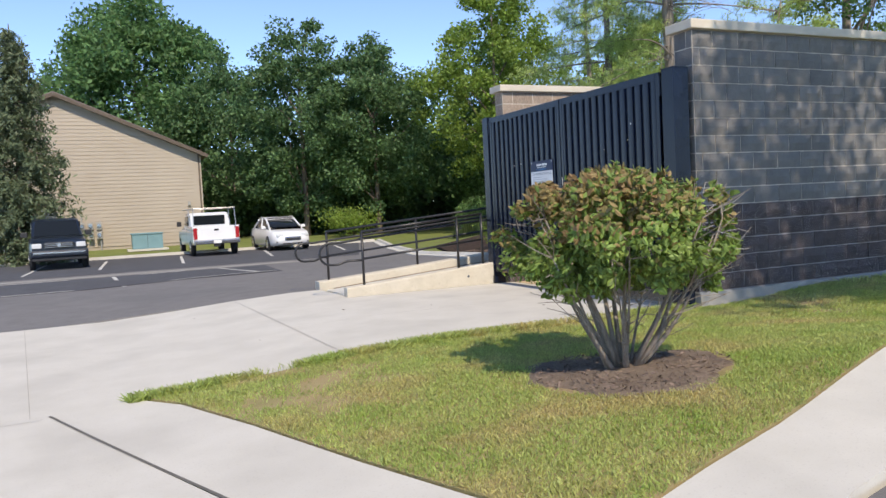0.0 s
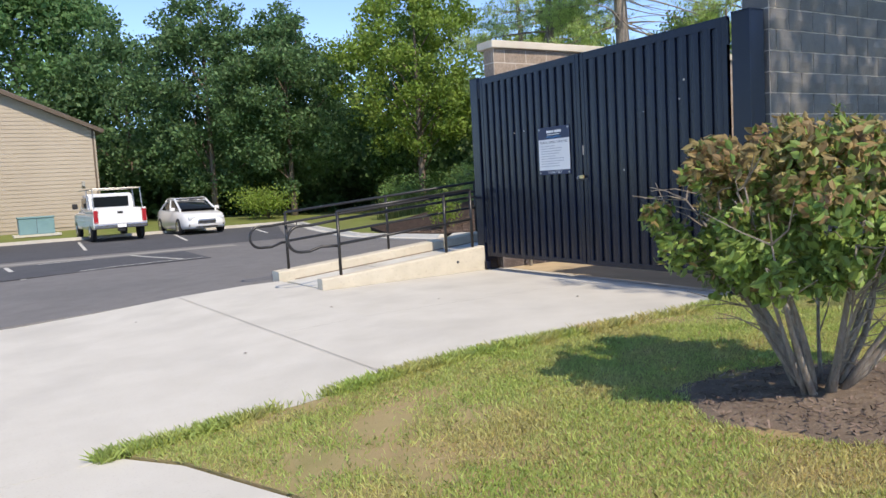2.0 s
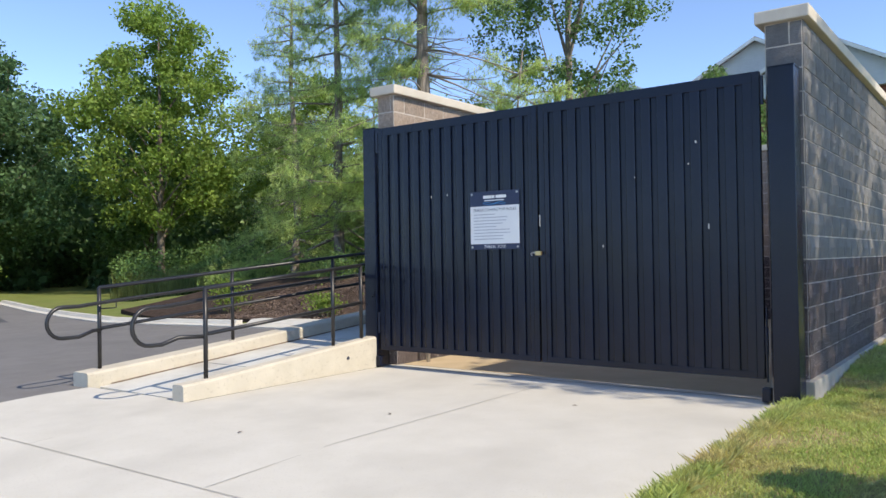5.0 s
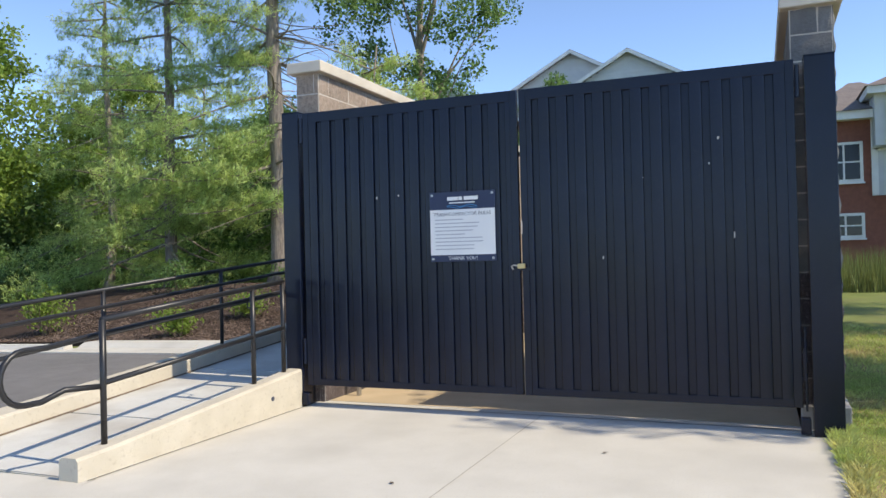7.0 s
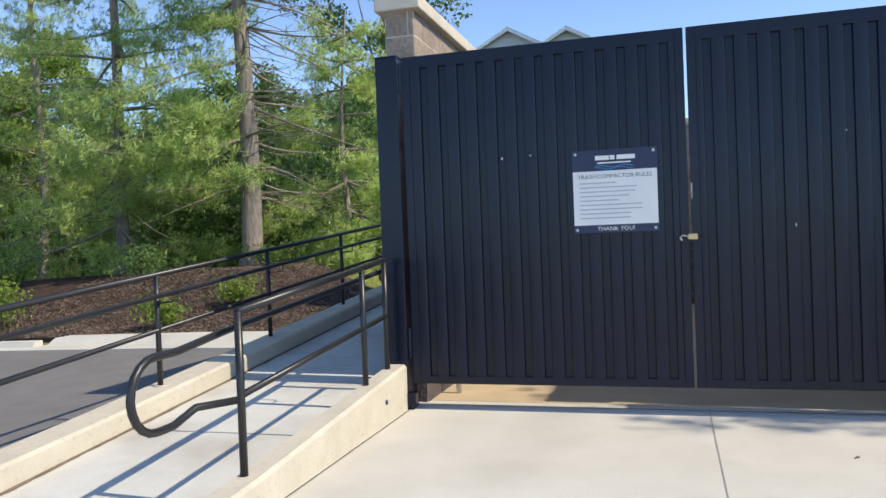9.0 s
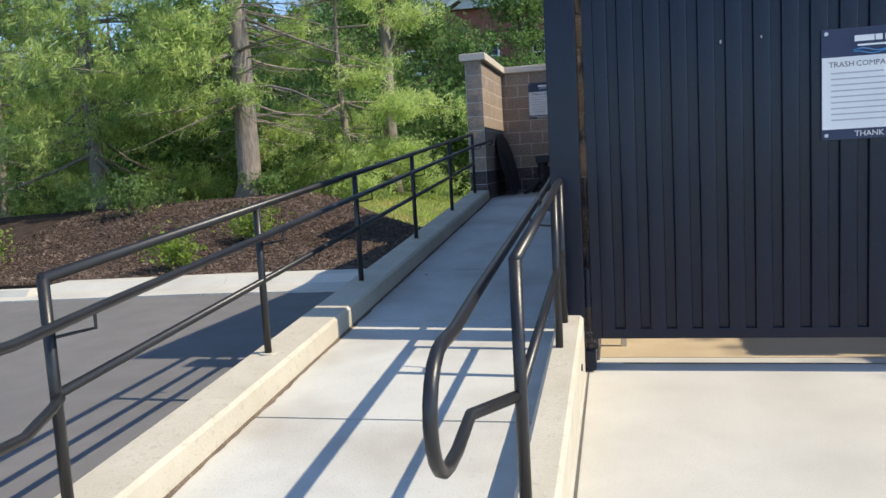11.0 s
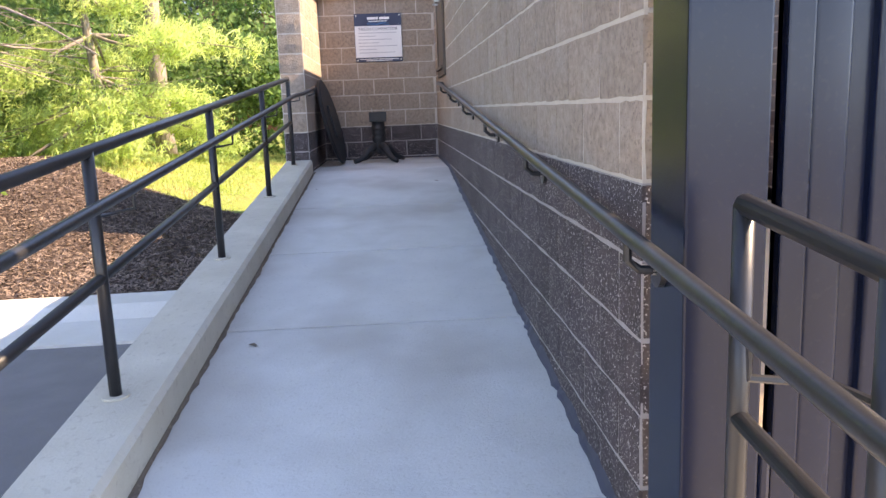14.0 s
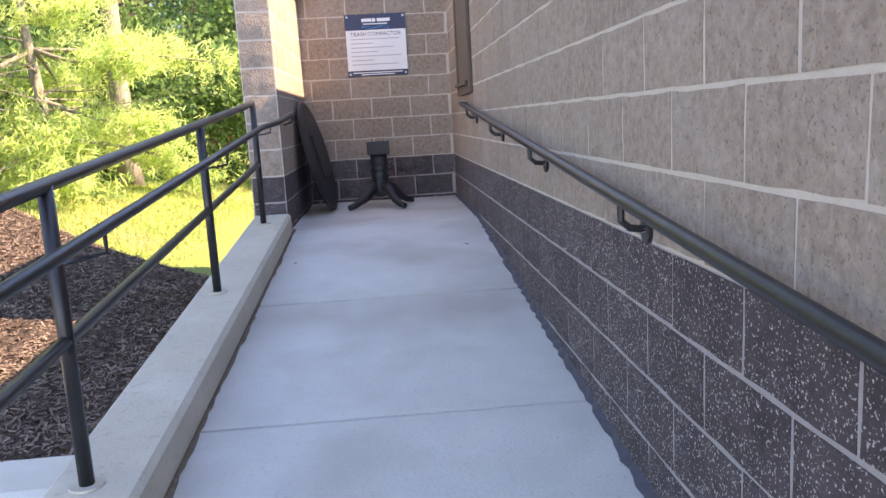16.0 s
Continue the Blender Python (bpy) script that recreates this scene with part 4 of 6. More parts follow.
    # clumps that score high, likelier near limb tips, get the sunlit needle colour
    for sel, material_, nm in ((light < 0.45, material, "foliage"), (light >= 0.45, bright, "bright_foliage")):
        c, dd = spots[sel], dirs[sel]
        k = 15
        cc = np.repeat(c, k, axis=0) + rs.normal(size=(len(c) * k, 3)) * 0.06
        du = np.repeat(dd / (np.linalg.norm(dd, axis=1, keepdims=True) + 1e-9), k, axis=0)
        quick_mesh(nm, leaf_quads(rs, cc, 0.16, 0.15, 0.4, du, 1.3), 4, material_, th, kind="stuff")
    return th


def spruce(x, y, h, w, seed, label):
    rs = np.random.RandomState(seed)
    th = thing("spruce_tree", label, "tree", at=(x, y, land(x, y) - 0.1))
    part("trunk", tubed([(0, 0, 0), (0, 0, h * 0.5), (0, 0, h)], [0.2, 0.12, 0.02], 8), "bark", th)
    lb = bmesh.new()
    spots = []
    zc = 0.6
    while zc < h * 0.97:
        t = zc / h
        for i in range(7):
            a = rs.uniform(0, 6.28)
            L = w / 2 * (1 - t) ** 0.8 * rs.uniform(0.7, 1.15) + 0.15
            pts = limb_points(rs, (0, 0, zc), (math.cos(a) * L, math.sin(a) * L, zc - 0.25 * L), 5, 0.05 * L)
            tube(lb, pts, [0.03, 0.022, 0.015, 0.01, 0.004], 4, cap=False)
            P = np.array(pts)
            for _ in range(int(22 * L) + 4):
                s = rs.uniform(0.15, 1.0) * 3.99
                j = int(s)
                spots.append(P[j] + (P[j + 1] - P[j]) * (s - j) + rs.normal(size=3) * np.array((0.12, 0.12, 0.1)) + np.array((0, 0, -rs.uniform(0, 0.25))))
        zc += 0.24
    stuff_part("branchwork", lb, "bark", th)
    c = np.repeat(np.array(spots), 3, axis=0)
    c += rs.normal(size=c.shape) * 0.08
    quick_mesh("foliage", leaf_quads(rs, c, 0.26, 0.28, lift=0.5), 4, "spruce", th, kind="stuff")
    return th


def shrub(x, y, z, w, h, material, seed, leaves, leaf, label, name="shrub", group="shrubs in the bed"):
    rs = np.random.RandomState(seed)
    th = thing(name, label, "shrub", group, at=(x, y, z))
    lb = bmesh.new()
    tips = []
    for _ in range(12):
        a, r = rs.uniform(0, 6.28), rs.uniform(0.2, 1) * w / 2
        tip = (math.cos(a) * r, math.sin(a) * r, h * rs.uniform(0.55, 1.0))
        tips.append(tip)
        tube(lb, limb_points(rs, (math.cos(a) * 0.03, math.sin(a) * 0.03, 0), tip, 5, 0.1 * w), [0.012, 0.01, 0.008, 0.005, 0.002], 5, cap=False)
    stuff_part("branchwork", lb, "bark", th)
    tips = np.array(tips)
    i = rs.randint(0, len(tips), leaves)
    s = rs.uniform(0.45, 1.05, leaves)[:, None]
    p = tips[i] * s + rs.normal(size=(leaves, 3)) * np.array((0.16 * w, 0.16 * w, 0.12 * h))
    p[:, 2] = np.maximum(p[:, 2], 0.04)
    quick_mesh("foliage", leaf_quads(rs, p, leaf, 0.5), 4, material, th, kind="stuff")
    return th


# the tree line beyond the car park
broadleaf(4.6, 66, 19.8, 19.0, "leaf_maple", 1, 34000, 0.46, label="tall full green maple standing behind the tan house", low=0.12)
broadleaf(-9, 72, 17, 13, "leaf_maple", 2, 16000, 0.42, label="green maple standing behind the tan house", low=0.12)
broadleaf(13.4, 49, 14.6, 9.5, "leaf_deep", 3, 17000, 0.3, label="dense dark green tree on the lawn past the white car", low=0.08)
broadleaf(10.4, 58, 13.8, 11.5, "leaf_deep", 4, 11000, 0.36, label="dense dark green tree beside the tan house", low=0.06)
broadleaf(19.8, 54, 13.5, 10.5, "leaf_deep", 5, 11000, 0.34, label="dark green tree in the row past the car park", low=0.1)
broadleaf(22.9, 40.5, 15.5, 9.6, "leaf_lime", 6, 19000, 0.26, label="yellow-green tree with a bare lower trunk on the lawn", low=0.2)
broadleaf(26.5, 47, 13.2, 9.0, "leaf_mid", 7, 11000, 0.32, label="green tree in the row past the car park", low=0.1)
broadleaf(17.4, 46.5, 13.0, 8.8, "leaf_deep", 8, 14000, 0.28, label="dense dark green tree on the lawn past the car park", low=0.12)
broadleaf(29.5, 36.5, 12.5, 8.0, "leaf_lime", 9, 13000, 0.24, label="yellow-green tree in the row beside the bed", low=0.12)
broadleaf(34, 44, 12, 9.5, "leaf_mid", 10, 9000, 0.34, label="green tree at the edge of the wood", low=0.1)
broadleaf(23.6, 17.8, 15.5, 6.2, "leaf_mid", 11, 15000, 0.17, label="tall green tree with a bare grey trunk behind the ramp", low=0.33, bark="bark_grey")
broadleaf(30, 27.5, 9, 8, "leaf_mid", 12, 13000, 0.22, label="green tree at the edge of the wood behind the bed", low=0.05)
broadleaf(33, 20.5, 9.5, 8.5, "leaf_mid", 13, 15000, 0.2, label="green tree in the wood behind the ramp", low=0.03)
broadleaf(36, 33, 10, 9, "leaf_mid", 14, 9000, 0.3, label="dark green tree in the wood", low=0.05)
broadleaf(30.5, 14.8, 9.0, 6.5, "leaf_mid", 15, 15000, 0.16, label="dark green tree in the wood behind the ramp", low=0.02)
broadleaf(40, 25, 10.5, 10, "leaf_mid", 16, 9000, 0.32, label="dark green tree in the wood", low=0.05)
broadleaf(27.5, 24, 8.0, 6.0, "leaf_mid", 17, 13000, 0.17, label="low dark green tree behind the pines", low=0.03)
pine(17.6, 19.35, 15.5, 21, first=0.15, reach=3.9, tufts=24000, bare=-1.2, inner=0.15, label="tall white pine with dead lower twigs on the mulch mound", radius=0.24, dead=60)
pine(18.3, 23.5, 14.0, 22, first=0.10, reach=3.8, tufts=11500, label="tall white pine with long soft limbs behind the bed", radius=0.17)
pine(21.5, 29.0, 14.0, 23, first=0.10, reach=3.4, tufts=7500, label="white pine in the row behind the bed", radius=0.16)
pine(23.0, 26.0, 8.0, 24, material="needle_bright", first=0.2, reach=2.6, tufts=4200, label="young bright green white pine behind the mulch mound", radius=0.09, dead=4)
pine(21.0, 18.2, 7.0, 25, material="needle_bright", first=0.12, reach=3.4, tufts=8200, label="young yellow-green white pine drooping on the lawn", radius=0.1, dead=8, droop=0.42)
spruce(-1.9, 38.9, 10.6, 5.4, 31, "grey-green spruce with drooping limbs beside the tan house")
shrub(15.0, 44.0, land(15, 44) - 0.05, 3.4, 1.7, "leaf_lime", 41, 2600, 0.16, "rounded green shrub under the trees", group="shrubs under the trees")
shrub(11.95, 17.6, land(12, 17.6) + bed_rise(11.95, 17.6) + 0.05, 0.75, 0.55, "leaf_lime", 42, 900, 0.075, "small yellow-green shrub in the mulch bed")
shrub(13.5, 17.2, land(13.5, 17) + bed_rise(13.5, 17.2) + 0.05, 0.75, 0.5, "leaf_lime", 43, 900, 0.07, "small yellow-green shrub in the mulch bed")
shrub(12.2, 21.2, land(12, 21) + bed_rise(12.2, 21.2) + 0.05, 0.95, 0.9, "leaf_lime", 44, 1100, 0.08, "bushy yellow-green shrub in the mulch bed")
shrub(15.2, 20.5, land(15.2, 20.5) + bed_rise(15.2, 20.5) + 0.05, 0.9, 0.8, "leaf_mid", 45, 1000, 0.08, "green shrub under the pines")
shrub(17.6, 19.0, land(17.6, 19.0) + bed_rise(17.6, 19.0) + 0.02, 0.9, 0.7, "leaf_mid", 46, 1000, 0.08, "green shrub at the foot of the pine")


def thicket(name, spots, material, seed, leaves, leaf, label, squash=0.8):
    """A mass of undergrowth or far wood, too dense to count."""
    rs = np.random.RandomState(seed)
    sp = np.array(spots)
    vol = sp[:, 3] ** 2
    i = rs.choice(len(sp), leaves, p=vol / vol.sum())
    d = unit(rs, leaves) * (rs.uniform(0.3, 1.0, leaves) ** 0.5)[:, None]
    d[:, 2] *= squash
    p = sp[i, :3] + d * sp[i, 3][:, None]
    lo = np.array([land(a, b) for a, b in p[:, :2]])
    p[:, 2] = np.maximum(p[:, 2], lo + rs.uniform(0, 0.4, leaves))
    return quick_mesh(name, leaf_quads(rs, p, leaf, 0.65), 4, material, None, label, "stuff")


rs = np.random.RandomState(77)
spots, low_spots = [], []
for _ in range(150):
    az, d = radians(rs.uniform(18, 78)), rs.uniform(52, 82)
    spots.append((1 + d * math.sin(az), 5 + d * math.cos(az), rs.uniform(0.5, 9), rs.uniform(2.2, 4.6)))
for _ in range(60):
    az, d = radians(rs.uniform(-16, 20)), rs.uniform(72, 100)
    spots.append((1 + d * math.sin(az), 5 + d * math.cos(az), rs.uniform(0.5, 7), rs.uniform(2.5, 4.6)))
thicket("far_wood", spots, "leaf_deep", 51, 60000, 0.55, "dense green wood closing the view")
spots = []
for _ in range(110):
    az, d = radians(rs.uniform(52, 83)), rs.uniform(24.5, 36)
    spots.append((1 + d * math.sin(az), 9 + d * math.cos(az), rs.uniform(0.3, 3.6), rs.uniform(0.7, 1.7)))
for _ in range(120):
    az, d = radians(rs.uniform(4, 60)), rs.uniform(52, 74)
    low_spots.append((1 + d * math.sin(az), 5 + d * math.cos(az), rs.uniform(0.3, 2.6), rs.uniform(1.4, 2.6)))
for _ in range(200):
    az, d = radians(rs.uniform(-2, 62)), rs.uniform(60, 80)
    low_spots.append((1 + d * math.sin(az), 5 + d * math.cos(az), rs.uniform(0.6, 7.0), rs.uniform(1.8, 3.0)))
thicket("far_undergrowth", low_spots, "leaf_deep", 54, 80000, 0.6, "dark green undergrowth at the foot of the far wood")
thicket("undergrowth", spots, "leaf_mid", 52, 60000, 0.15, "dark green undergrowth beneath the wood")
spots = []
for _ in range(60):
    az, d = radians(rs.uniform(33, 60)), rs.uniform(30, 40)
    spots.append((1 + d * math.sin(az), 9 + d * math.cos(az), rs.uniform(0.2, 1.6), rs.uniform(0.5, 1.3)))
thicket("undergrowth", spots, "leaf_mid", 53, 26000, 0.15, "green undergrowth at the edge of the wood")


def reeds(name, x0, x1, y0, y1, n, h, seed, label, material="reed"):
    rs = np.random.RandomState(seed)
    x, y = rs.uniform(x0, x1, n), rs.uniform(y0, y1, n)
    z = np.array([land(a, b) + bed_rise(a, b) - 0.08 for a, b in zip(x, y)])
    a = rs.uniform(0, 6.28, n)
    hh = h * rs.uniform(0.55, 1.1, n)
    lean = rs.normal(size=(n, 2)) * 0.12 * h
    w = 0.014 * rs.uniform(0.7, 1.5, n)
    v = np.empty((n, 3, 3))
    v[:, 0] = np.stack([x - np.cos(a) * w, y - np.sin(a) * w, z], 1)
    v[:, 1] = np.stack([x + np.cos(a) * w, y + np.sin(a) * w, z], 1)
    v[:, 2] = np.stack([x + lean[:, 0], y + lean[:, 1], z + hh], 1)
    return quick_mesh(name, v.reshape(-1, 3), 3, material, None, label, "stuff")


reeds("reeds", 17.5, 23.5, 31.5, 36.0, 5000, 1.35, 61, "tall green reeds at the edge of the lawn")
reeds("tall_grass", 29, 33, -14, 8.5, 12000, 1.5, 62, "tall yellow-green meadow grass")

# ---- the bush on the lawn ----
BX, BY = 4.52, 4.93
BZ = land(BX, BY) + lawn_rise(BX, BY) + 0.02


def bush():
    rs = np.random.RandomState(9)
    th = thing("bush", "multi-stemmed green bush with reddish top leaves on a soil ring", "bush", at=(BX, BY, BZ))
    tips = []
    for i in range(20):
        a = 6.283 * i / 20 + rs.normal() * 0.2
        r = rs.uniform(0.42, 0.78)
        br = rs.uniform(0.03, 0.15)
        b = (math.cos(a) * br, math.sin(a) * br, -0.02)
        t = (math.cos(a) * r, math.sin(a) * r, rs.uniform(0.8, 1.22))
        pts = limb_points(rs, b, t, 7, 0.09)
        bm = bmesh.new()
        k = rs.uniform(0.42, 0.85)
        tube(bm, pts, [0.032 * k, 0.026 * k, 0.022 * k, 0.018 * k, 0.013 * k, 0.008, 0.004], 8)
        part("stem", bm, "bark_bush", th, smooth=True)
        for _ in range(7):
            q = np.array(pts[rs.randint(2, 7)])
            e = q + np.array((math.cos(a + rs.normal() * 0.9) * 0.26, math.sin(a + rs.normal() * 0.9) * 0.26, rs.uniform(0.02, 0.26)))
            tips.append((q, e))
    tw = bmesh.new()
    for q, e in tips:
        tube(tw, [tuple(q), tuple((q + e) / 2 + rs.normal(size=3) * 0.02), tuple(e)], [0.006, 0.004, 0.002], 4, cap=False)
    stuff_part("twigwork", tw, "bark_bush", th)
    dw = bmesh.new()
    for _ in range(14):
        a = rs.uniform(-1.6, 0.2)
        q = np.array((math.cos(a) * 0.72, math.sin(a) * 0.76, rs.uniform(0.88, 1.3)))
        e = q + np.array((math.cos(a) * 0.17, math.sin(a) * 0.17, rs.uniform(-0.02, 0.12)))
        tube(dw, [tuple(q), tuple((q + e) / 2 + rs.normal(size=3) * 0.03), tuple(e)], [0.004, 0.003, 0.0015], 4, cap=False)
    stuff_part("dead_twigwork", dw, "twig_dead", th)
    # lumps of leaves over a low dome
    k = 150
    lum = []
    while len(lum) < k:
        p = rs.uniform(-1, 1, 3)
        q = np.linalg.norm(p)
        if 0.5 < q < 1 and (p[2] > -0.85):
            lum.append((p[0] * 0.87, p[1] * 0.87, 0.99 + (p[2] ** 0.75 * 0.4 if p[2] > 0 else p[2] * (0.42 + 0.1 * (p[0] > 0.2))), rs.uniform(0.07, 0.15)))
    lum = np.array(lum)
    shoots = []
    for _ in range(46):
        a, r = rs.uniform(0, 6.28), rs.uniform(0.1, 0.8)
        zt = 0.99 + 0.42 * math.sqrt(max(0.05, 1 - (r / 0.86) ** 2))
        shoots.append((math.cos(a) * r, math.sin(a) * r, zt, rs.uniform(0.06, 0.15)))
    n = 15500
    i = rs.randint(0, k, n)
    d = unit(rs, n) * (rs.uniform(0.2, 1, n) ** 0.6)[:, None]
    p = lum[i, :3] + d * lum[i, 3][:, None]
    m = 1100
    sh = np.array(shoots)[rs.randint(0, len(shoots), m)]
    p[:m] = sh[:, :3] + np.stack([rs.normal(size=m) * 0.025, rs.normal(size=m) * 0.025, rs.uniform(-0.2, 1.0, m) * sh[:, 3]], 1)
    out = p - np.array((0, 0, 0.92))
    out /= np.linalg.norm(out, axis=1, keepdims=True)
    u = unit(rs, n) * 0.75 + out * 0.5 + np.array((0, 0, -0.25))
    u /= np.linalg.norm(u, axis=1, keepdims=True)
    v = np.cross(u, unit(rs, n) * 0.6 + out)
    v /= np.linalg.norm(v, axis=1, keepdims=True)
    nrm = np.cross(u, v)
    s = rs.uniform(0.036, 0.076, n)[:, None]
    # each leaf: two folded halves, four points each
    a, b = p - u * s * 0.5, p + u * s * 0.55
    l1, l2 = p - u * s * 0.12 + v * s * 0.27 + nrm * s * 0.07, p + u * s * 0.22 + v * s * 0.24 + nrm * s * 0.06
    r1, r2 = p - u * s * 0.12 - v * s * 0.27 + nrm * s * 0.07, p + u * s * 0.22 - v * s * 0.24 + nrm * s * 0.06
    quads = np.stack([np.stack([a, l1, l2, b], 1), np.stack([a, b, r2, r1], 1)], 1)
    red = (rs.uniform(size=n) < np.clip((p[:, 2] - 0.88) * 2.1, 0.03, 0.8) * np.clip(0.75 - 0.35 * p[:, 0] + 0.25 * p[:, 1], 0.1, 1))
    quick_mesh("foliage", quads[~red].reshape(-1, 3), 4, "leaf_bush", th, kind="stuff")
    quick_mesh("reddish_foliage", quads[red].reshape(-1, 3), 4, "leaf_bush_red", th, "bronze-red young leaves", "stuff")
    return th


bush()


def soil_ring():
    rs = np.random.RandomState(4)
    bm = bmesh.new()
    n = 40
    c = bm.verts.new((BX, BY - 0.06, BZ + 0.035))
    rings = []
    for f, up in ((0.4, 0.035), (0.75, 0.03), (0.93, 0.02), (1.0, -0.01)):
        ring = []
        for i in range(n):
            a = 6.283 * i / n
            r = f * (0.78 + 0.07 * math.sin(3 * a + 1) + 0.05 * math.sin(7 * a) + rs.uniform(-0.02, 0.02))
            x, y = BX + math.cos(a) * r, BY - 0.06 + math.sin(a) * r
            ring.append(bm.verts.new((x, y, land(x, y) + lawn_rise(x, y) + up + rs.uniform(-0.008, 0.008))))
        rings.append(ring)
    for i in range(n):
        bm.faces.new((c, rings[0][i], rings[0][(i + 1) % n]))
        for a, b in zip(rings, rings[1:]):
            bm.faces.new((a[i], b[i], b[(i + 1) % n], a[(i + 1) % n]))
    bmesh.ops.recalc_face_normals(bm, faces=bm.faces[:])
    return tagged(part("soil_ring", bm, "soil", smooth=True), "ring of dry brown soil round the bush", "soil", kind="structure")


soil_ring()


# ---- grass blades and mulch chips ----
def inside(poly, x, y):
    r = np.zeros(len(x), bool)
    for (x0, y0), (x1, y1) in zip(poly, poly[1:] + poly[:1]):
        c = ((y0 > y) != (y1 > y)) & (x < (x1 - x0) * (y - y0) / (y1 - y0 + 1e-12) + x0)
        r ^= c
    return r


def blades(name, poly, n, h, seed, label, rise, box_, lift=0.0, bare=True, wide=1.0):
    rs = np.random.RandomState(seed)
    x, y = rs.uniform(box_[0], box_[2], n), rs.uniform(box_[1], box_[3], n)
    ok = inside(poly, x, y)
    ok &= np.hypot(x - BX, y - BY + 0.06) > 0.74
    if bare:
        nz = np.array([noise.noise(Vector((a * 0.9, b * 0.9, 3.0))) + 0.5 * noise.noise(Vector((a * 2.7, b * 2.7, 8.0))) for a, b in zip(x, y)])
        worn = np.clip(1.4 - (x - 1.2) / 2.6, 0, 1) * np.clip(1.6 - (7.3 - y) * 0.4, 0.2, 1)
        ok &= nz + rs.normal(size=len(x)) * 0.16 > (-0.66 + 0.54 * worn)
    x, y = x[ok], y[ok]
    n = len(x)
    z = np.array([land(a, b) + rise(a, b) for a, b in zip(x, y)]) + lift
    a = rs.uniform(0, 6.28, n)
    hh = h * rs.uniform(0.45, 1.25, n)
    w = 0.0032 * wide * rs.uniform(0.7, 1.5, n)
    lean = rs.normal(size=(n, 2)) * h * 0.45
    v = np.empty((n, 4, 3))
    v[:, 0] = np.stack([x - np.cos(a) * w, y - np.sin(a) * w, z], 1)
    v[:, 1] = np.stack([x + np.cos(a) * w, y + np.sin(a) * w, z], 1)
    v[:, 2] = np.stack([x + lean[:, 0] * 0.45 + np.cos(a) * w * 0.6, y + lean[:, 1] * 0.45 + np.sin(a) * w * 0.6, z + hh * 0.65], 1)
    v[:, 3] = np.stack([x + lean[:, 0], y + lean[:, 1], z + hh], 1)
    return quick_mesh(name, v.reshape(-1, 3), 4, "blade", None, label, "stuff")


blades("grass", LAWN, 340000, 0.036, 71, "mown grass blades with straw-coloured thatch", lawn_rise, (1.2, 2.9, 9.5, 7.3))
blades("grass", LAWN, 50000, 0.06, 72, "mown grass blades beside the block wall", lawn_rise, (9.5, 5.0, 19, 8.6), bare=False)
FIELD = [(15.3, 13.95), (33, 13), (33, 24), (18, 23.5), (19.8, 20.4), (19.2, 18.9), (17.9, 17.5), (16.7, 16.2), (15.9, 14.8)]
blades("grass", FIELD, 120000, 0.085, 74, "long sunlit grass beyond the mulch bed", lambda x, y: bed_rise(x, y) * 0.98 - 0.06, (14, 13, 33, 24), bare=False, wide=2.2)
EDGE = [(1.15, 7.19), (7.42, 7.20), (7.42, 7.34), (1.1, 7.32)]
blades("grass_tuft", EDGE, 16000, 0.075, 73, "ragged grass tufts hanging over the driveway edge", lambda x, y: 0.0, (1.1, 7.18, 7.45, 7.34), bare=True)


def chips(name, poly, n, seed, label, rise, box_, size=0.05, material="chip", keep=None):
    rs = np.random.RandomState(seed)
    x, y = rs.uniform(box_[0], box_[2], n), rs.uniform(box_[1], box_[3], n)
    ok = inside(poly, x, y) if poly else keep(x, y)
    x, y = x[ok], y[ok]
    n = len(x)
    z = np.array([land(a, b) + rise(a, b) for a, b in zip(x, y)]) + rs.uniform(0.0, 0.018, n)
    c = np.stack([x, y, z], 1)
    u = rs.normal(size=(n, 3)) * np.array((1, 1, 0.3))
    u /= np.linalg.norm(u, axis=1, keepdims=True)
    v = np.cross(u, np.array((0, 0, 1.0)) + rs.normal(size=(n, 3)) * 0.4)
    v /= np.linalg.norm(v, axis=1, keepdims=True)
    s = (size * rs.uniform(0.4, 1.3, n))[:, None]
    q = np.stack([c - u * s * 0.5 - v * s * 0.13, c + u * s * 0.5 - v * s * 0.1, c + u * s * 0.45 + v * s * 0.13, c - u * s * 0.5 + v * s * 0.12], 1)
    return quick_mesh(name, q.reshape(-1, 3), 4, material, None, label, "stuff")


chips("mulch", BED, 95000, 81, "loose shredded bark mulch", lambda x, y: 0.075 + bed_rise(x, y), (11.4, 13.8, 18.5, 22.0), 0.042)
chips("soil_crumbs", None, 2600, 82, "dry crumbs and straw on the soil", lambda x, y: lawn_rise(x, y) + 0.03, (BX - 0.8, BY - 0.9, BX + 0.8, BY + 0.8), 0.035, "chip", lambda x, y: np.hypot(x - BX, y - BY + 0.06) < 0.72)


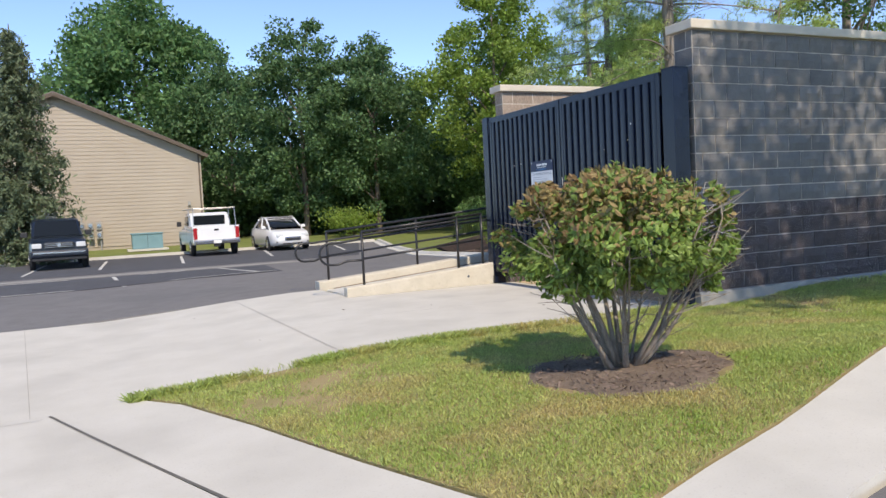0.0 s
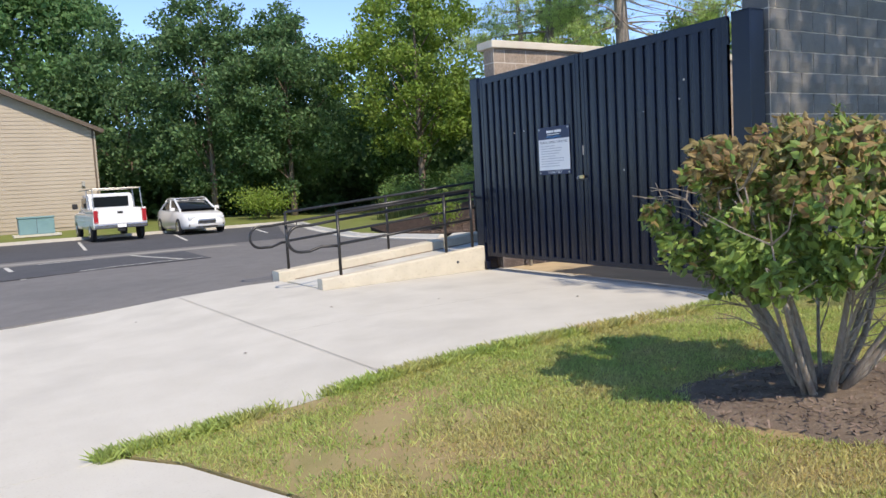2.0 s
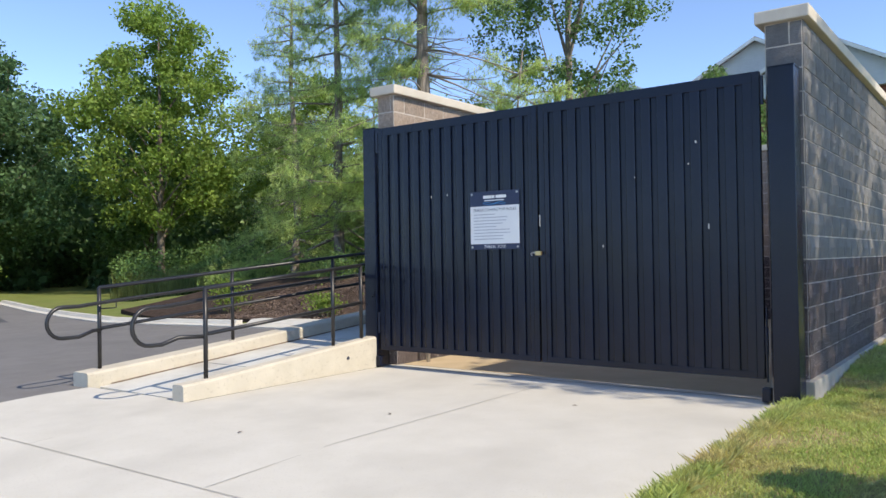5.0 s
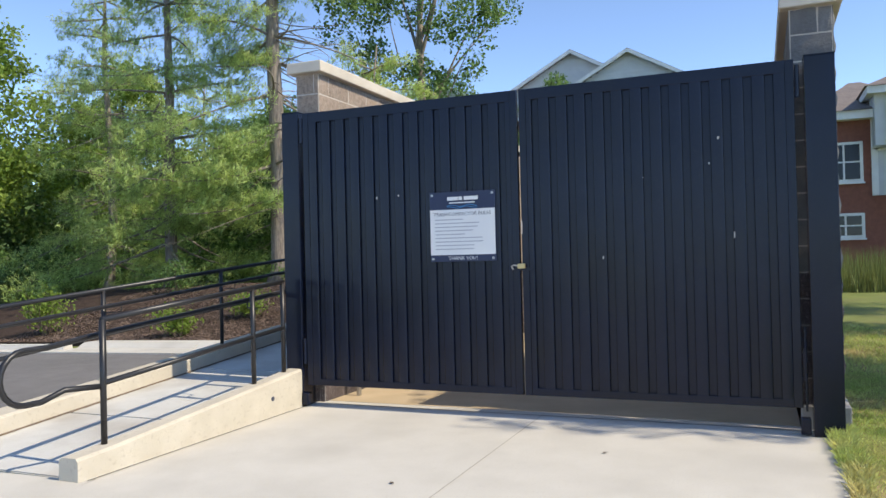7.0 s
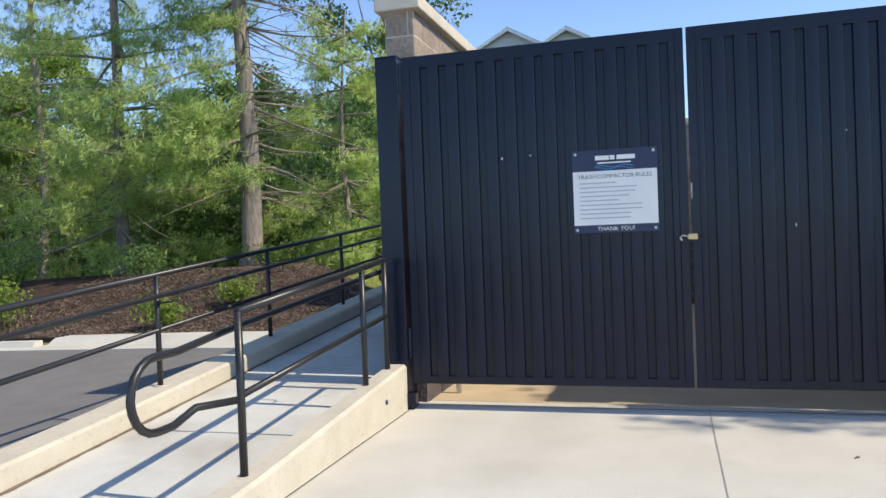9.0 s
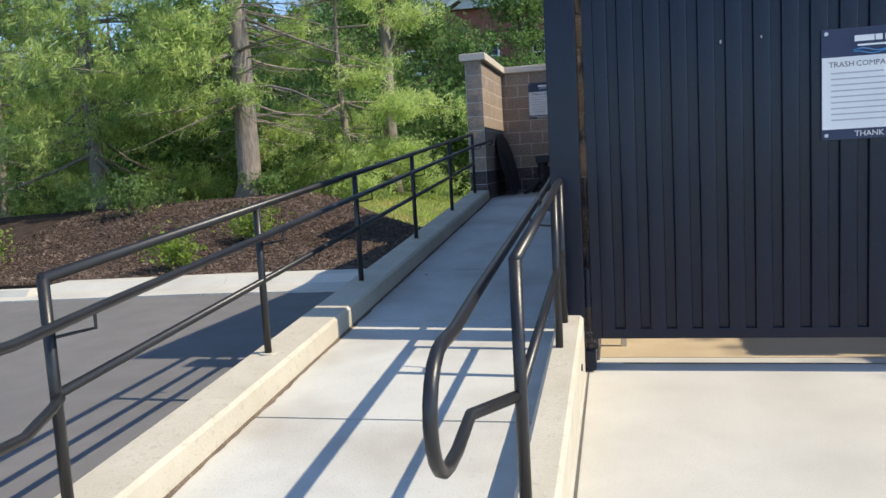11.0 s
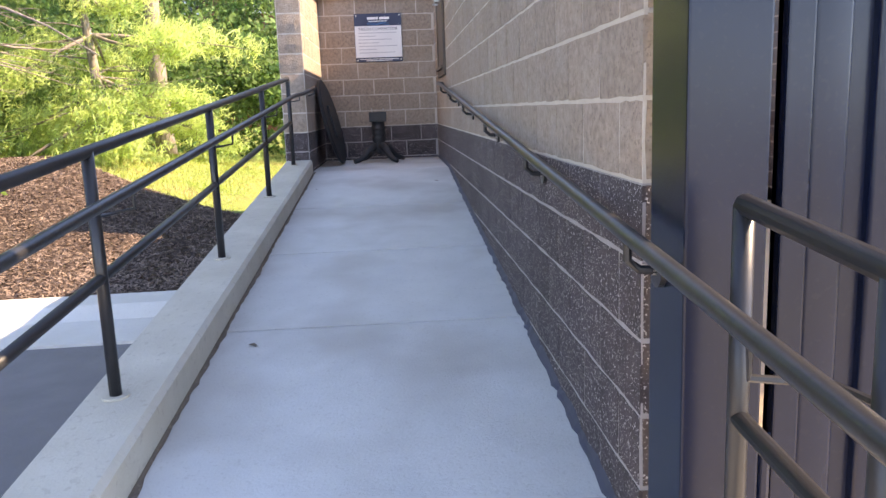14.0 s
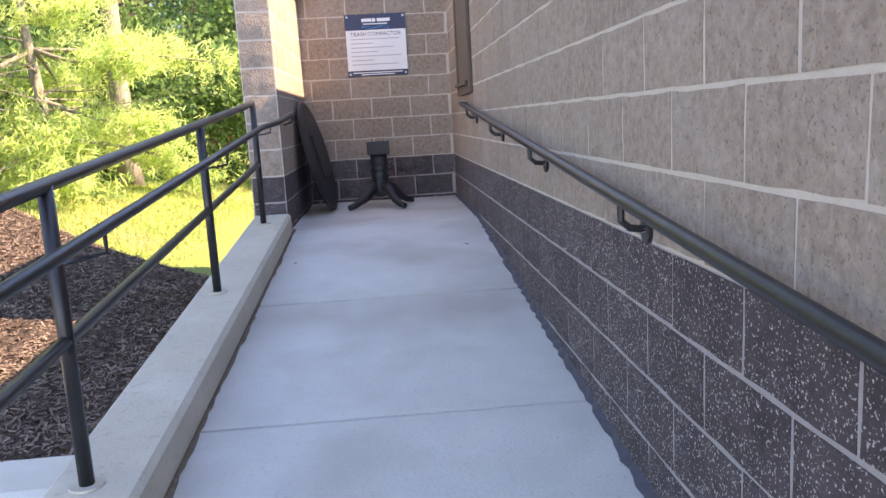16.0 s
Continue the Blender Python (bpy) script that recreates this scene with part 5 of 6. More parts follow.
# ---- things at the head of the ramp ----
def pedestal():
    th = thing("pedestal", "black turned pedestal stand with four splayed feet", "pedestal", at=(15.2, 12.78, RAMP_TOP))
    prof = [(0.035, 0.10), (0.075, 0.13), (0.085, 0.2), (0.07, 0.25), (0.08, 0.29), (0.082, 0.31), (0.066, 0.33), (0.08, 0.35), (0.082, 0.37), (0.066, 0.39), (0.082, 0.41), (0.085, 0.43), (0.075, 0.45), (0.078, 0.5)]
    bm = bmesh.new()
    tube(bm, [(0, 0, z) for r, z in prof], [r * 1.05 for r, z in prof], 20)
    part("column", bm, "black_plastic", th, smooth=True)
    bm = boxed(-0.105, -0.105, 0.5, 0.105, 0.105, 0.62, bevel=0.01)
    part("head_block", bm, "black_plastic", th)
    for dx in (-0.07, 0.07):
        for dy in (-0.07, 0.07):
            part("screw", tubed([(dx, dy, 0.62), (dx, dy, 0.665)], 0.004, 6), "steel", th)
    for i in range(4):
        a = radians(35 + 90 * i)
        bm = bmesh.new()
        path = [(0.05, 0.2), (0.14, 0.17), (0.22, 0.09), (0.30, 0.045), (0.37, 0.03)]
        tube(bm, [(math.cos(a) * r, math.sin(a) * r, z) for r, z in path], [0.058, 0.048, 0.038, 0.03, 0.026], 8)
        part("leg", bm, "black_plastic", th, smooth=True)
    return th


pedestal()


def table_top():
    th = thing("round_panel", "round black wooden panel leaning on the block wall", "panel", at=(15.12, 13.3, RAMP_TOP))
    th.matrix_basis = Matrix.Translation((15.12, 13.22, RAMP_TOP + 0.012)) @ Matrix.Rotation(radians(-13.0), 4, "X") @ Matrix.Rotation(radians(-4), 4, "Z")
    n, R = 40, 0.52
    prof = [(0.0, -0.02), (R - 0.03, -0.02), (R, -0.008), (R, 0.014), (R - 0.02, 0.024), (R - 0.08, 0.026), (R - 0.1, 0.02), (0.0, 0.02)]
    bm = bmesh.new()
    rings = [[bm.verts.new((math.cos(6.283185 * k / n) * r, y, 0.52 + math.sin(6.283185 * k / n) * r)) for k in range(n)] for r, y in prof[1:-1]]
    for a, b in zip(rings, rings[1:]):
        for k in range(n):
            bm.faces.new((a[k], a[(k + 1) % n], b[(k + 1) % n], b[k]))
    bm.faces.new(rings[0])
    bm.faces.new(rings[-1][::-1])
    bmesh.ops.recalc_face_normals(bm, faces=bm.faces[:])
    part("disc", bm, "black_plastic", th, smooth=False)
    part("rim_band", boxed(-0.2, -0.045, 0.32, 0.2, -0.021, 0.72, bevel=0.01), "black_plastic", th)
    return th


table_top()


def chute():
    th = thing("chute_door", "steel compactor chute door frame set in the block wall", "chute door", at=(14.4, 12.0, 1.75))
    for x0, x1, z0, z1 in ((-0.48, -0.42, 0, 1.05), (0.42, 0.48, 0, 1.05), (-0.42, 0.42, 0, 0.07), (-0.42, 0.42, 0.98, 1.05)):
        part("frame_bar", boxed(x0, 0.006, z0, x1, 0.035, z1, bevel=0.004), "trim_brown", th)
    part("door_panel", boxed(-0.42, 0.008, 0.07, 0.42, 0.022, 0.98), "trim_brown", th)
    part("lip", boxed(-0.42, 0.03, 0.07, 0.42, 0.06, 0.1, bevel=0.004), "trim_brown", th)
    part("pull_handle", tubed([(-0.15, 0.03, 0.8), (-0.15, 0.08, 0.8), (0.15, 0.08, 0.8), (0.15, 0.03, 0.8)], 0.01, 8), "steel", th)
    return th


chute()

# drip stains of mortar at the gate-side curb, and a few fallen leaves
litter = random.Random(12)
for x, y in ((12.9, 13.35), (13.1, 12.2), (9.0, 13.3), (5.1, 9.9), (4.0, 10.4), (6.2, 8.8), (2.6, 9.1), (2.2, 12.0)):
    z = (deck(x) if y > 12 and x > RAMP_X0 else land(x, y)) + 0.006
    bm = bmesh.new()
    a = litter.uniform(0, 6.28)
    u, v = Vector((math.cos(a), math.sin(a), 0)) * 0.03, Vector((-math.sin(a), math.cos(a), 0)) * 0.013
    c = Vector((0, 0, 0))
    vs = [bm.verts.new(p) for p in (c - u, c + v + Vector((0, 0, 0.006)), c + u, c - v + Vector((0, 0, 0.004)))]
    bm.faces.new(vs)
    ob = tagged(part("fallen_leaf", bm, "soil"), "small dry brown leaf lying on concrete", "leaf", "fallen leaves")
    ob.location = (x, y, z)


# ---- cars ----
def loft(bm, sections):
    """Skin a row of equal-length vertex rings."""
    rings = [[bm.verts.new(p) for p in s] for s in sections]
    n = len(rings[0])
    for a, b in zip(rings, rings[1:]):
        for k in range(n):
            bm.faces.new((a[k], a[(k + 1) % n], b[(k + 1) % n], b[k]))
    bm.faces.new(rings[0][::-1])
    bm.faces.new(rings[-1])
    bmesh.ops.recalc_face_normals(bm, faces=bm.faces[:])
    return bm


def ring(x, half, z0, z1, tuck=0.06):
    """A rounded body cross-section at x."""
    m = (z0 + z1) / 2
    return [(x, -half + tuck, z0), (x, -half, z0 + 0.12), (x, -half, m), (x, -half + tuck * 0.7, z1 - 0.05), (x, -half + tuck * 2.2, z1),
            (x, half - tuck * 2.2, z1), (x, half - tuck * 0.7, z1 - 0.05), (x, half, m), (x, half, z0 + 0.12), (x, half - tuck, z0)]


def wheel(parent, x, y, r):
    s = 1 if y > 0 else -1
    w = part("wheel", tube(bmesh.new(), [(x, y - s * 0.2, r), (x, y - s * 0.19, r), (x, y - s * 0.02, r), (x, y, r)], [r * 0.9, r, r, r * 0.93], 22), "tyre", parent, smooth=True)
    part("rim", tube(bmesh.new(), [(x, y - s * 0.02, r), (x, y + s * 0.012, r)], [r * 0.66, r * 0.6], 18), "chrome", w)
    part("hub", tube(bmesh.new(), [(x, y, r), (x, y + s * 0.03, r)], r * 0.16, 10), "meter_grey", w)


def sedan(m, paint, label):
    th = thing("car", label, "car")
    th.matrix_basis = m
    secs = [(-2.42, 0.66, 0.42, 0.78), (-2.3, 0.84, 0.3, 0.98), (-1.7, 0.91, 0.22, 1.02), (-0.9, 0.925, 0.2, 0.98), (0.5, 0.925, 0.2, 0.96), (1.2, 0.92, 0.2, 0.95), (1.9, 0.88, 0.22, 0.86), (2.3, 0.78, 0.26, 0.74), (2.42, 0.6, 0.34, 0.62)]
    part("body", loft(bmesh.new(), [ring(*s) for s in secs]), paint, th, smooth=True)
    cab = [(-1.95, 0.66, 0.95, 1.02), (-1.2, 0.68, 0.95, 1.38), (-0.4, 0.69, 0.95, 1.47), (0.2, 0.68, 0.95, 1.44), (0.75, 0.68, 0.95, 1.2), (1.3, 0.7, 0.92, 0.96)]
    part("glasshouse", loft(bmesh.new(), [ring(x, h, a, b, 0.05) for x, h, a, b in cab]), "glass_dark", th, smooth=True)
    roof = [(-1.3, 0.62, 1.28, 1.37), (-1.1, 0.65, 1.36, 1.44), (-0.4, 0.66, 1.42, 1.52), (0.15, 0.65, 1.4, 1.5), (0.34, 0.62, 1.37, 1.43)]
    part("roof", loft(bmesh.new(), [ring(x, h, a, b, 0.01) for x, h, a, b in roof]), paint, th, smooth=True)
    for s in (-1, 1):
        for x0, z0, x1, z1 in ((0.22, 1.46, 1.3, 0.97), (-1.15, 1.39, -1.95, 1.0), (-0.35, 1.46, -0.3, 0.98)):
            part("pillar", tubed([(x0, s * 0.64, z0), (x1, s * 0.73, z1)], 0.045, 6), paint, th)
        part("headlight", boxed(2.1, s * 0.56 - 0.16, 0.6, 2.4, s * 0.56 + 0.16, 0.735, bevel=0.04), "lamp_clear", th)
        part("tail_light", boxed(-2.36, s * 0.6 - 0.16, 0.78, -2.2, s * 0.6 + 0.16, 0.92, bevel=0.03), "lamp_red", th)
        part("fog_trim", boxed(2.2, s * 0.6 - 0.12, 0.34, 2.36, s * 0.6 + 0.12, 0.42, bevel=0.02), "black_plastic", th)
        part("mirror", boxed(0.72, s * 0.93 - 0.1, 0.98, 0.9, s * 0.93 + 0.1, 1.12, bevel=0.04), paint, th)
    part("grille", boxed(2.25, -0.38, 0.42, 2.45, 0.38, 0.62, bevel=0.06), "chrome", th)
    part("grille_mesh", boxed(2.3, -0.32, 0.46, 2.458, 0.32, 0.58, bevel=0.05), "black_plastic", th)
    part("lower_intake", boxed(2.2, -0.45, 0.28, 2.4, 0.45, 0.38, bevel=0.02), "black_plastic", th)
    for x in (-1.42, 1.43):
        for y in (-0.93, 0.93):
            wheel(th, x, y, 0.335)
    return th


def truck(m, label):
    """A pickup; x forward."""
    th = thing("pickup_truck", label, "truck")
    th.matrix_basis = m
    secs = [(-2.75, 0.92, 0.62, 1.12), (-2.72, 0.97, 0.5, 1.13), (-1.0, 0.99, 0.45, 1.13), (-0.9, 0.99, 0.45, 1.13), (1.3, 0.99, 0.45, 1.14), (1.4, 0.98, 0.48, 1.13), (2.4, 0.96, 0.5, 1.08), (2.75, 0.88, 0.55, 1.0)]
    part("body", loft(bmesh.new(), [ring(x, h, a, b, 0.025) for x, h, a, b in secs]), "white_car", th)
    part("bed_liner", boxed(-2.62, -0.78, 1.125, -0.98, 0.78, 1.139), "black_plastic", th)
    for y in (-0.9, 0.9):
        part("bed_rail", boxed(-2.73, y - 0.07, 1.12, -0.9, y + 0.07, 1.26, bevel=0.03), "white_car", th)
    tg = part("tailgate", boxed(-2.78, -0.76, 0.68, -2.7, 0.76, 1.26, bevel=0.025), "white_car", th)
    part("handle", boxed(-2.795, -0.1, 1.06, -2.775, 0.1, 1.14, bevel=0.01), "black_plastic", tg)
    cab = [(-0.92, 0.86, 1.1, 1.8), (-0.8, 0.87, 1.1, 1.86), (0.3, 0.87, 1.1, 1.87), (0.6, 0.85, 1.1, 1.78), (1.35, 0.9, 1.08, 1.16)]
    part("cab", loft(bmesh.new(), [ring(x, h, a, b, 0.05) for x, h, a, b in cab]), "white_car", th)
    part("rear_window", boxed(-0.945, -0.68, 1.32, -0.9, 0.68, 1.73, bevel=0.02), "glass_dark", th)
    for s in (-1, 1):
        part("side_window", boxed(-0.7, s * 0.855 - 0.025, 1.3, 0.45, s * 0.855 + 0.025, 1.7, bevel=0.02), "glass_dark", th)
        part("tail_light", boxed(-2.79, s * 0.87 - 0.08, 0.72, -2.68, s * 0.87 + 0.08, 1.2, bevel=0.02), "lamp_red", th)
        part("mirror", boxed(0.72, s * 1.1 - 0.1, 1.28, 0.86, s * 1.1 + 0.1, 1.5, bevel=0.03), "black_plastic", th)
    bp = part("rear_bumper", boxed(-2.95, -0.95, 0.5, -2.74, 0.95, 0.68, bevel=0.04), "chrome", th)
    part("number_plate", boxed(-2.955, -0.16, 0.53, -2.945, 0.16, 0.66), "sign_white", bp)
    part("hitch", boxed(-2.9, -0.12, 0.38, -2.6, 0.12, 0.5, bevel=0.02), "black_plastic", th)
    rk = part("ladder_rack", tubed([(-2.5, -0.86, 2.02), (1.2, -0.86, 2.02)], 0.022, 8), "steel", th, "bare steel ladder rack")
    part("rack_rail", tubed([(-2.5, 0.86, 2.02), (1.2, 0.86, 2.02)], 0.022, 8), "steel", rk)
    for x in (-2.3, -0.95, 0.9):
        part("cross_bar", tubed([(x, -0.86, 2.03), (x, 0.86, 2.03)], 0.02, 8), "steel", rk)
    for x, z in ((-2.45, 1.24), (-0.98, 1.24)):
        for y in (-0.88, 0.88):
            part("upright", tubed([(x - 0.05, y, z), (x + 0.1, y * 0.98, 2.02)], 0.02, 8), "steel", rk)
    for x in (-1.75, 1.75):
        for y in (-0.98, 0.98):
            wheel(th, x, y, 0.385)
    return th


def suv(m, label):
    th = thing("suv", label, "car")
    th.matrix_basis = m
    secs = [(-2.55, 0.9, 0.55, 1.1), (-2.5, 0.97, 0.45, 1.15), (-1.0, 0.99, 0.42, 1.15), (1.0, 0.99, 0.42, 1.15), (1.3, 0.98, 0.42, 1.14), (2.3, 0.95, 0.45, 1.06), (2.55, 0.88, 0.5, 0.96)]
    part("body", loft(bmesh.new(), [ring(x, h, a, b, 0.04) for x, h, a, b in secs]), "dark_car", th)
    cab = [(-2.45, 0.84, 1.12, 1.72), (-2.2, 0.85, 1.12, 1.86), (0.1, 0.85, 1.12, 1.88), (0.45, 0.84, 1.12, 1.8), (1.2, 0.88, 1.1, 1.18)]
    part("cabin", loft(bmesh.new(), [ring(x, h, a, b, 0.06) for x, h, a, b in cab]), "dark_car", th)
    bm = bmesh.new()
    vs = [bm.verts.new(p) for p in ((0.55, -0.7, 1.76), (0.55, 0.7, 1.76), (1.17, 0.78, 1.2), (1.17, -0.78, 1.2))]
    vt = [bm.verts.new(v.co + Vector((0.03, 0, 0.03))) for v in vs]
    bm.faces.new(vt)
    for k in range(4):
        bm.faces.new((vs[k], vs[(k + 1) % 4], vt[(k + 1) % 4], vt[k]))
    bmesh.ops.recalc_face_normals(bm, faces=bm.faces[:])
    part("windscreen", bm, "glass_dark", th)
    gr = part("grille", boxed(2.5, -0.48, 0.78, 2.6, 0.48, 1.0, bevel=0.03), "black_plastic", th)
    for k in range(3):
        part("grille_bar", boxed(2.59, -0.45, 0.82 + 0.06 * k, 2.61, 0.45, 0.835 + 0.06 * k), "chrome", gr)
    part("badge", tubed([(2.6, 0, 0.9), (2.62, 0, 0.9)], 0.07, 14), "chrome", gr)
    part("front_bumper", boxed(2.45, -0.95, 0.48, 2.72, 0.95, 0.72, bevel=0.05), "dark_car", th)
    part("bumper_strip", boxed(2.715, -0.85, 0.6, 2.728, 0.85, 0.66, bevel=0.004), "chrome", th)
    part("lower_valance", boxed(2.45, -0.9, 0.34, 2.65, 0.9, 0.48, bevel=0.03), "black_plastic", th)
    for s in (-1, 1):
        part("headlight", boxed(2.42, s * 0.72 - 0.16, 0.8, 2.58, s * 0.72 + 0.16, 0.98, bevel=0.03), "lamp_clear", th)
        part("side_window", boxed(-2.2, s * 0.835 - 0.03, 1.28, 0.3, s * 0.835 + 0.03, 1.74, bevel=0.03), "glass_dark", th)
        part("mirror", boxed(0.68, s * 1.1 - 0.12, 1.2, 0.84, s * 1.1 + 0.12, 1.4, bevel=0.03), "black_plastic", th)
        part("roof_rail", tubed([(-2.2, s * 0.66, 1.9), (0.1, s * 0.66, 1.92)], 0.02, 6), "black_plastic", th)
    for x in (-1.55, 1.6):
        for y in (-0.98, 0.98):
            wheel(th, x, y, 0.39)
    return th


CZ = land(5, 33)
suv(pose(-0.45, 33.9, CZ, 0, 0, -86), "dark blue SUV parked nose-out beside the spruce")
truck(pose(5.6, 36.85, CZ, 0, 0, 91), "white pickup truck with a steel ladder rack, seen from behind")
sedan(pose(8.85, 36.6, CZ, 0, 0, -88), "white_car", "white saloon car parked facing the lane")


# ---- the tan house ----
def house():
    th = thing("house", "tan clapboard house end with a brown roof edge", "house", at=(-0.6, 46.2, 0.0))
    HW, EV, RI, D = 7.2, 5.1, 8.3, 14.0
    bm = bmesh.new()
    prof = [(-HW, -0.3), (HW, -0.3), (HW, EV), (0, RI), (-HW, EV)]
    a = [bm.verts.new((x, 0.05, z)) for x, z in prof]
    b = [bm.verts.new((x, D, z)) for x, z in prof]
    bm.faces.new(a)
    bm.faces.new(b[::-1])
    for k in range(5):
        bm.faces.new((a[k], a[(k + 1) % 5], b[(k + 1) % 5], b[k]))
    bmesh.ops.recalc_face_normals(bm, faces=bm.faces[:])
    wl = part("wall", bm, "siding", th)
    z = 0.15
    while z < RI - 0.3:
        half = HW if z < EV else HW * (RI - z) / (RI - EV)
        h2 = HW if z + 0.2 < EV else HW * (RI - z - 0.2) / (RI - EV)
        bm = bmesh.new()
        v = [bm.verts.new(p) for p in ((-half, 0.006, z), (half, 0.006, z), (h2, 0.026, z + 0.2), (-h2, 0.026, z + 0.2), (-half, 0.05, z), (half, 0.05, z))]
        bm.faces.new((v[0], v[1], v[2], v[3]))
        bm.faces.new((v[4], v[5], v[1], v[0]))
        bmesh.ops.recalc_face_normals(bm, faces=bm.faces[:])
        part("clapboard", bm, "siding", wl)
        z += 0.2
    for s in (-1, 1):
        bm = bmesh.new()
        v = []
        for y in (-0.35, D + 0.3):
            for x, zz in ((0, RI + 0.02), (s * (HW + 0.45), EV - 0.18), (s * (HW + 0.45), EV + 0.0), (0, RI + 0.22)):
                v.append(bm.verts.new((x, y, zz)))
        for f in ((0, 1, 2, 3), (4, 5, 6, 7), (0, 1, 5, 4), (1, 2, 6, 5), (2, 3, 7, 6), (3, 0, 4, 7)):
            bm.faces.new([v[i] for i in f])
        bmesh.ops.recalc_face_normals(bm, faces=bm.faces[:])
        rf = part("roof", bm, "roof", th)
        bm = bmesh.new()
        tube(bm, [(0, -0.38, RI + 0.05), (s * (HW + 0.47), -0.38, EV - 0.13)], 0.13, 4)
        part("barge_board", bm, "trim_brown", rf)
    part("corner_board", boxed(HW - 0.06, -0.03, -0.1, HW + 0.02, 0.08, EV), "trim_brown", th)
    part("downpipe", tubed([(HW + 0.06, 0.0, 0.0), (HW + 0.06, 0.0, EV - 0.1)], 0.05, 8), "siding", th)
    part("wall_light", boxed(HW - 0.75, -0.12, 2.2, HW - 0.6, 0.0, 2.45, bevel=0.02), "meter_grey", th)
    return th


house()
meters = thing("electric_meters", "bank of grey electric meters on the house wall", "meter", at=(0.3, 45.95, 0.05))
for i in range(3):
    for j in range(2):
        mm = part("meter_box", boxed(i * 0.42 - 0.14, -0.12, 0.55 + j * 0.5, i * 0.42 + 0.14, 0.15, 0.95 + j * 0.5, bevel=0.02), "meter_grey", meters)
        part("dial", tubed([(i * 0.42, -0.2, 0.78 + j * 0.5), (i * 0.42, -0.12, 0.78 + j * 0.5)], 0.1, 12), "chrome", mm)
part("conduit", tubed([(0.0, 0.05, -0.1), (0.0, 0.05, 1.9)], 0.04, 8), "meter_grey", meters)
part("conduit", tubed([(0.9, 0.05, -0.1), (0.9, 0.05, 1.5)], 0.04, 8), "meter_grey", meters)
tr = thing("transformer", "teal painted utility transformer box on the grass", "transformer", at=(3.4, 43.6, land(4, 43.6) - 0.06))
part("cabinet", boxed(-0.75, -0.5, 0.1, 0.75, 0.5, 0.85, bevel=0.03), "green_box", tr)
part("lid", boxed(-0.79, -0.54, 0.85, 0.79, 0.54, 0.93, bevel=0.03), "green_box", tr)
part("pad", boxed(-1.0, -0.75, 0.0, 1.0, 0.75, 0.1), "concrete", tr)
part("door_seam", boxed(-0.01, -0.507, 0.15, 0.01, -0.5, 0.82), "ink", tr)
sp = thing("bay_sign", "small white parking sign on a post", "sign", at=(-2.7, 38.6, land(-2.7, 38.6)))
part("pole", tubed([(0, 0, 0), (0, 0, 1.2)], 0.025, 8), "meter_grey", sp)
part("plate", boxed(-0.28, -0.03, 1.05, 0.28, -0.02, 1.65), "sign_white", sp)
part("lettering", boxed(-0.18, -0.034, 1.3, 0.18, -0.031, 1.38), "ink_soft", sp)


# ---- apartment buildings past the lawn ----
def window(parent, x, y, z, w, h):
    """A white sash window on a wall that faces -x."""
    fr = part("window", boxed(x - 0.08, y - w / 2 - 0.09, z - 0.09, x + 0.02, y + w / 2 + 0.09, z + h + 0.09, bevel=0.01), "white_trim", parent)
    for a in (-1, 1):
        for k in range(2):
            part("pane", boxed(x - 0.095, y + a * w / 4 - w / 4 + 0.04, z + h * k / 2 + 0.04, x - 0.078, y + a * w / 4 + w / 4 - 0.04, z + h * (k + 1) / 2 - 0.03), "glass_dark", fr)
    part("sill", boxed(x - 0.14, y - w / 2 - 0.14, z - 0.16, x + 0.02, y + w / 2 + 0.14, z - 0.09), "white_trim", fr)


def gable_roof(th, x0, x1, yc, half, ev, ri, over=0.45):
    """A roof whose gable faces -x."""
    for s in (-1, 1):
        bm = bmesh.new()
        v = []
        for x in (x0 - over, x1):
            for y, z in ((yc, ri), (yc + s * (half + over), ev - 0.2), (yc + s * (half + over), ev), (yc, ri + 0.2)):
                v.append(bm.verts.new((x, y, z)))
        for f in ((0, 1, 2, 3), (4, 5, 6, 7), (0, 1, 5, 4), (1, 2, 6, 5), (2, 3, 7, 6), (3, 0, 4, 7)):
            bm.faces.new([v[i] for i in f])
        bmesh.ops.recalc_face_normals(bm, faces=bm.faces[:])
        rf = part("roof", bm, "roof", th)
        bm = bmesh.new()
        tube(bm, [(x0 - over - 0.04, yc, ri + 0.02), (x0 - over - 0.04, yc + s * (half + over + 0.05), ev - 0.18)], 0.16, 4)
        part("barge_board", bm, "white_trim", rf)
    bm = bmesh.new()
    a = [bm.verts.new((x0, yc + y, z)) for y, z in ((-half, ev - 0.2), (half, ev - 0.2), (0, ri))]
    b = [bm.verts.new((x0 + 0.3, yc + y, z)) for y, z in ((-half, ev - 0.2), (half, ev - 0.2), (0, ri))]
    bm.faces.new(a)
    bm.faces.new(b[::-1])
    for k in range(3):
        bm.faces.new((a[k], a[(k + 1) % 3], b[(k + 1) % 3], b[k]))
    bmesh.ops.recalc_face_normals(bm, faces=bm.faces[:])
    gb = part("gable", bm, "siding_grey", th)
    k = 1
    while ev + 0.25 * k < ri - 0.3:
        z = ev + 0.25 * k
        hh = half * (ri - z) / (ri - ev) - 0.1
        part("clapboard", boxed(x0 - 0.03, yc - hh, z, x0 - 0.005, yc + hh, z + 0.22), "siding_grey", gb)
        k += 1


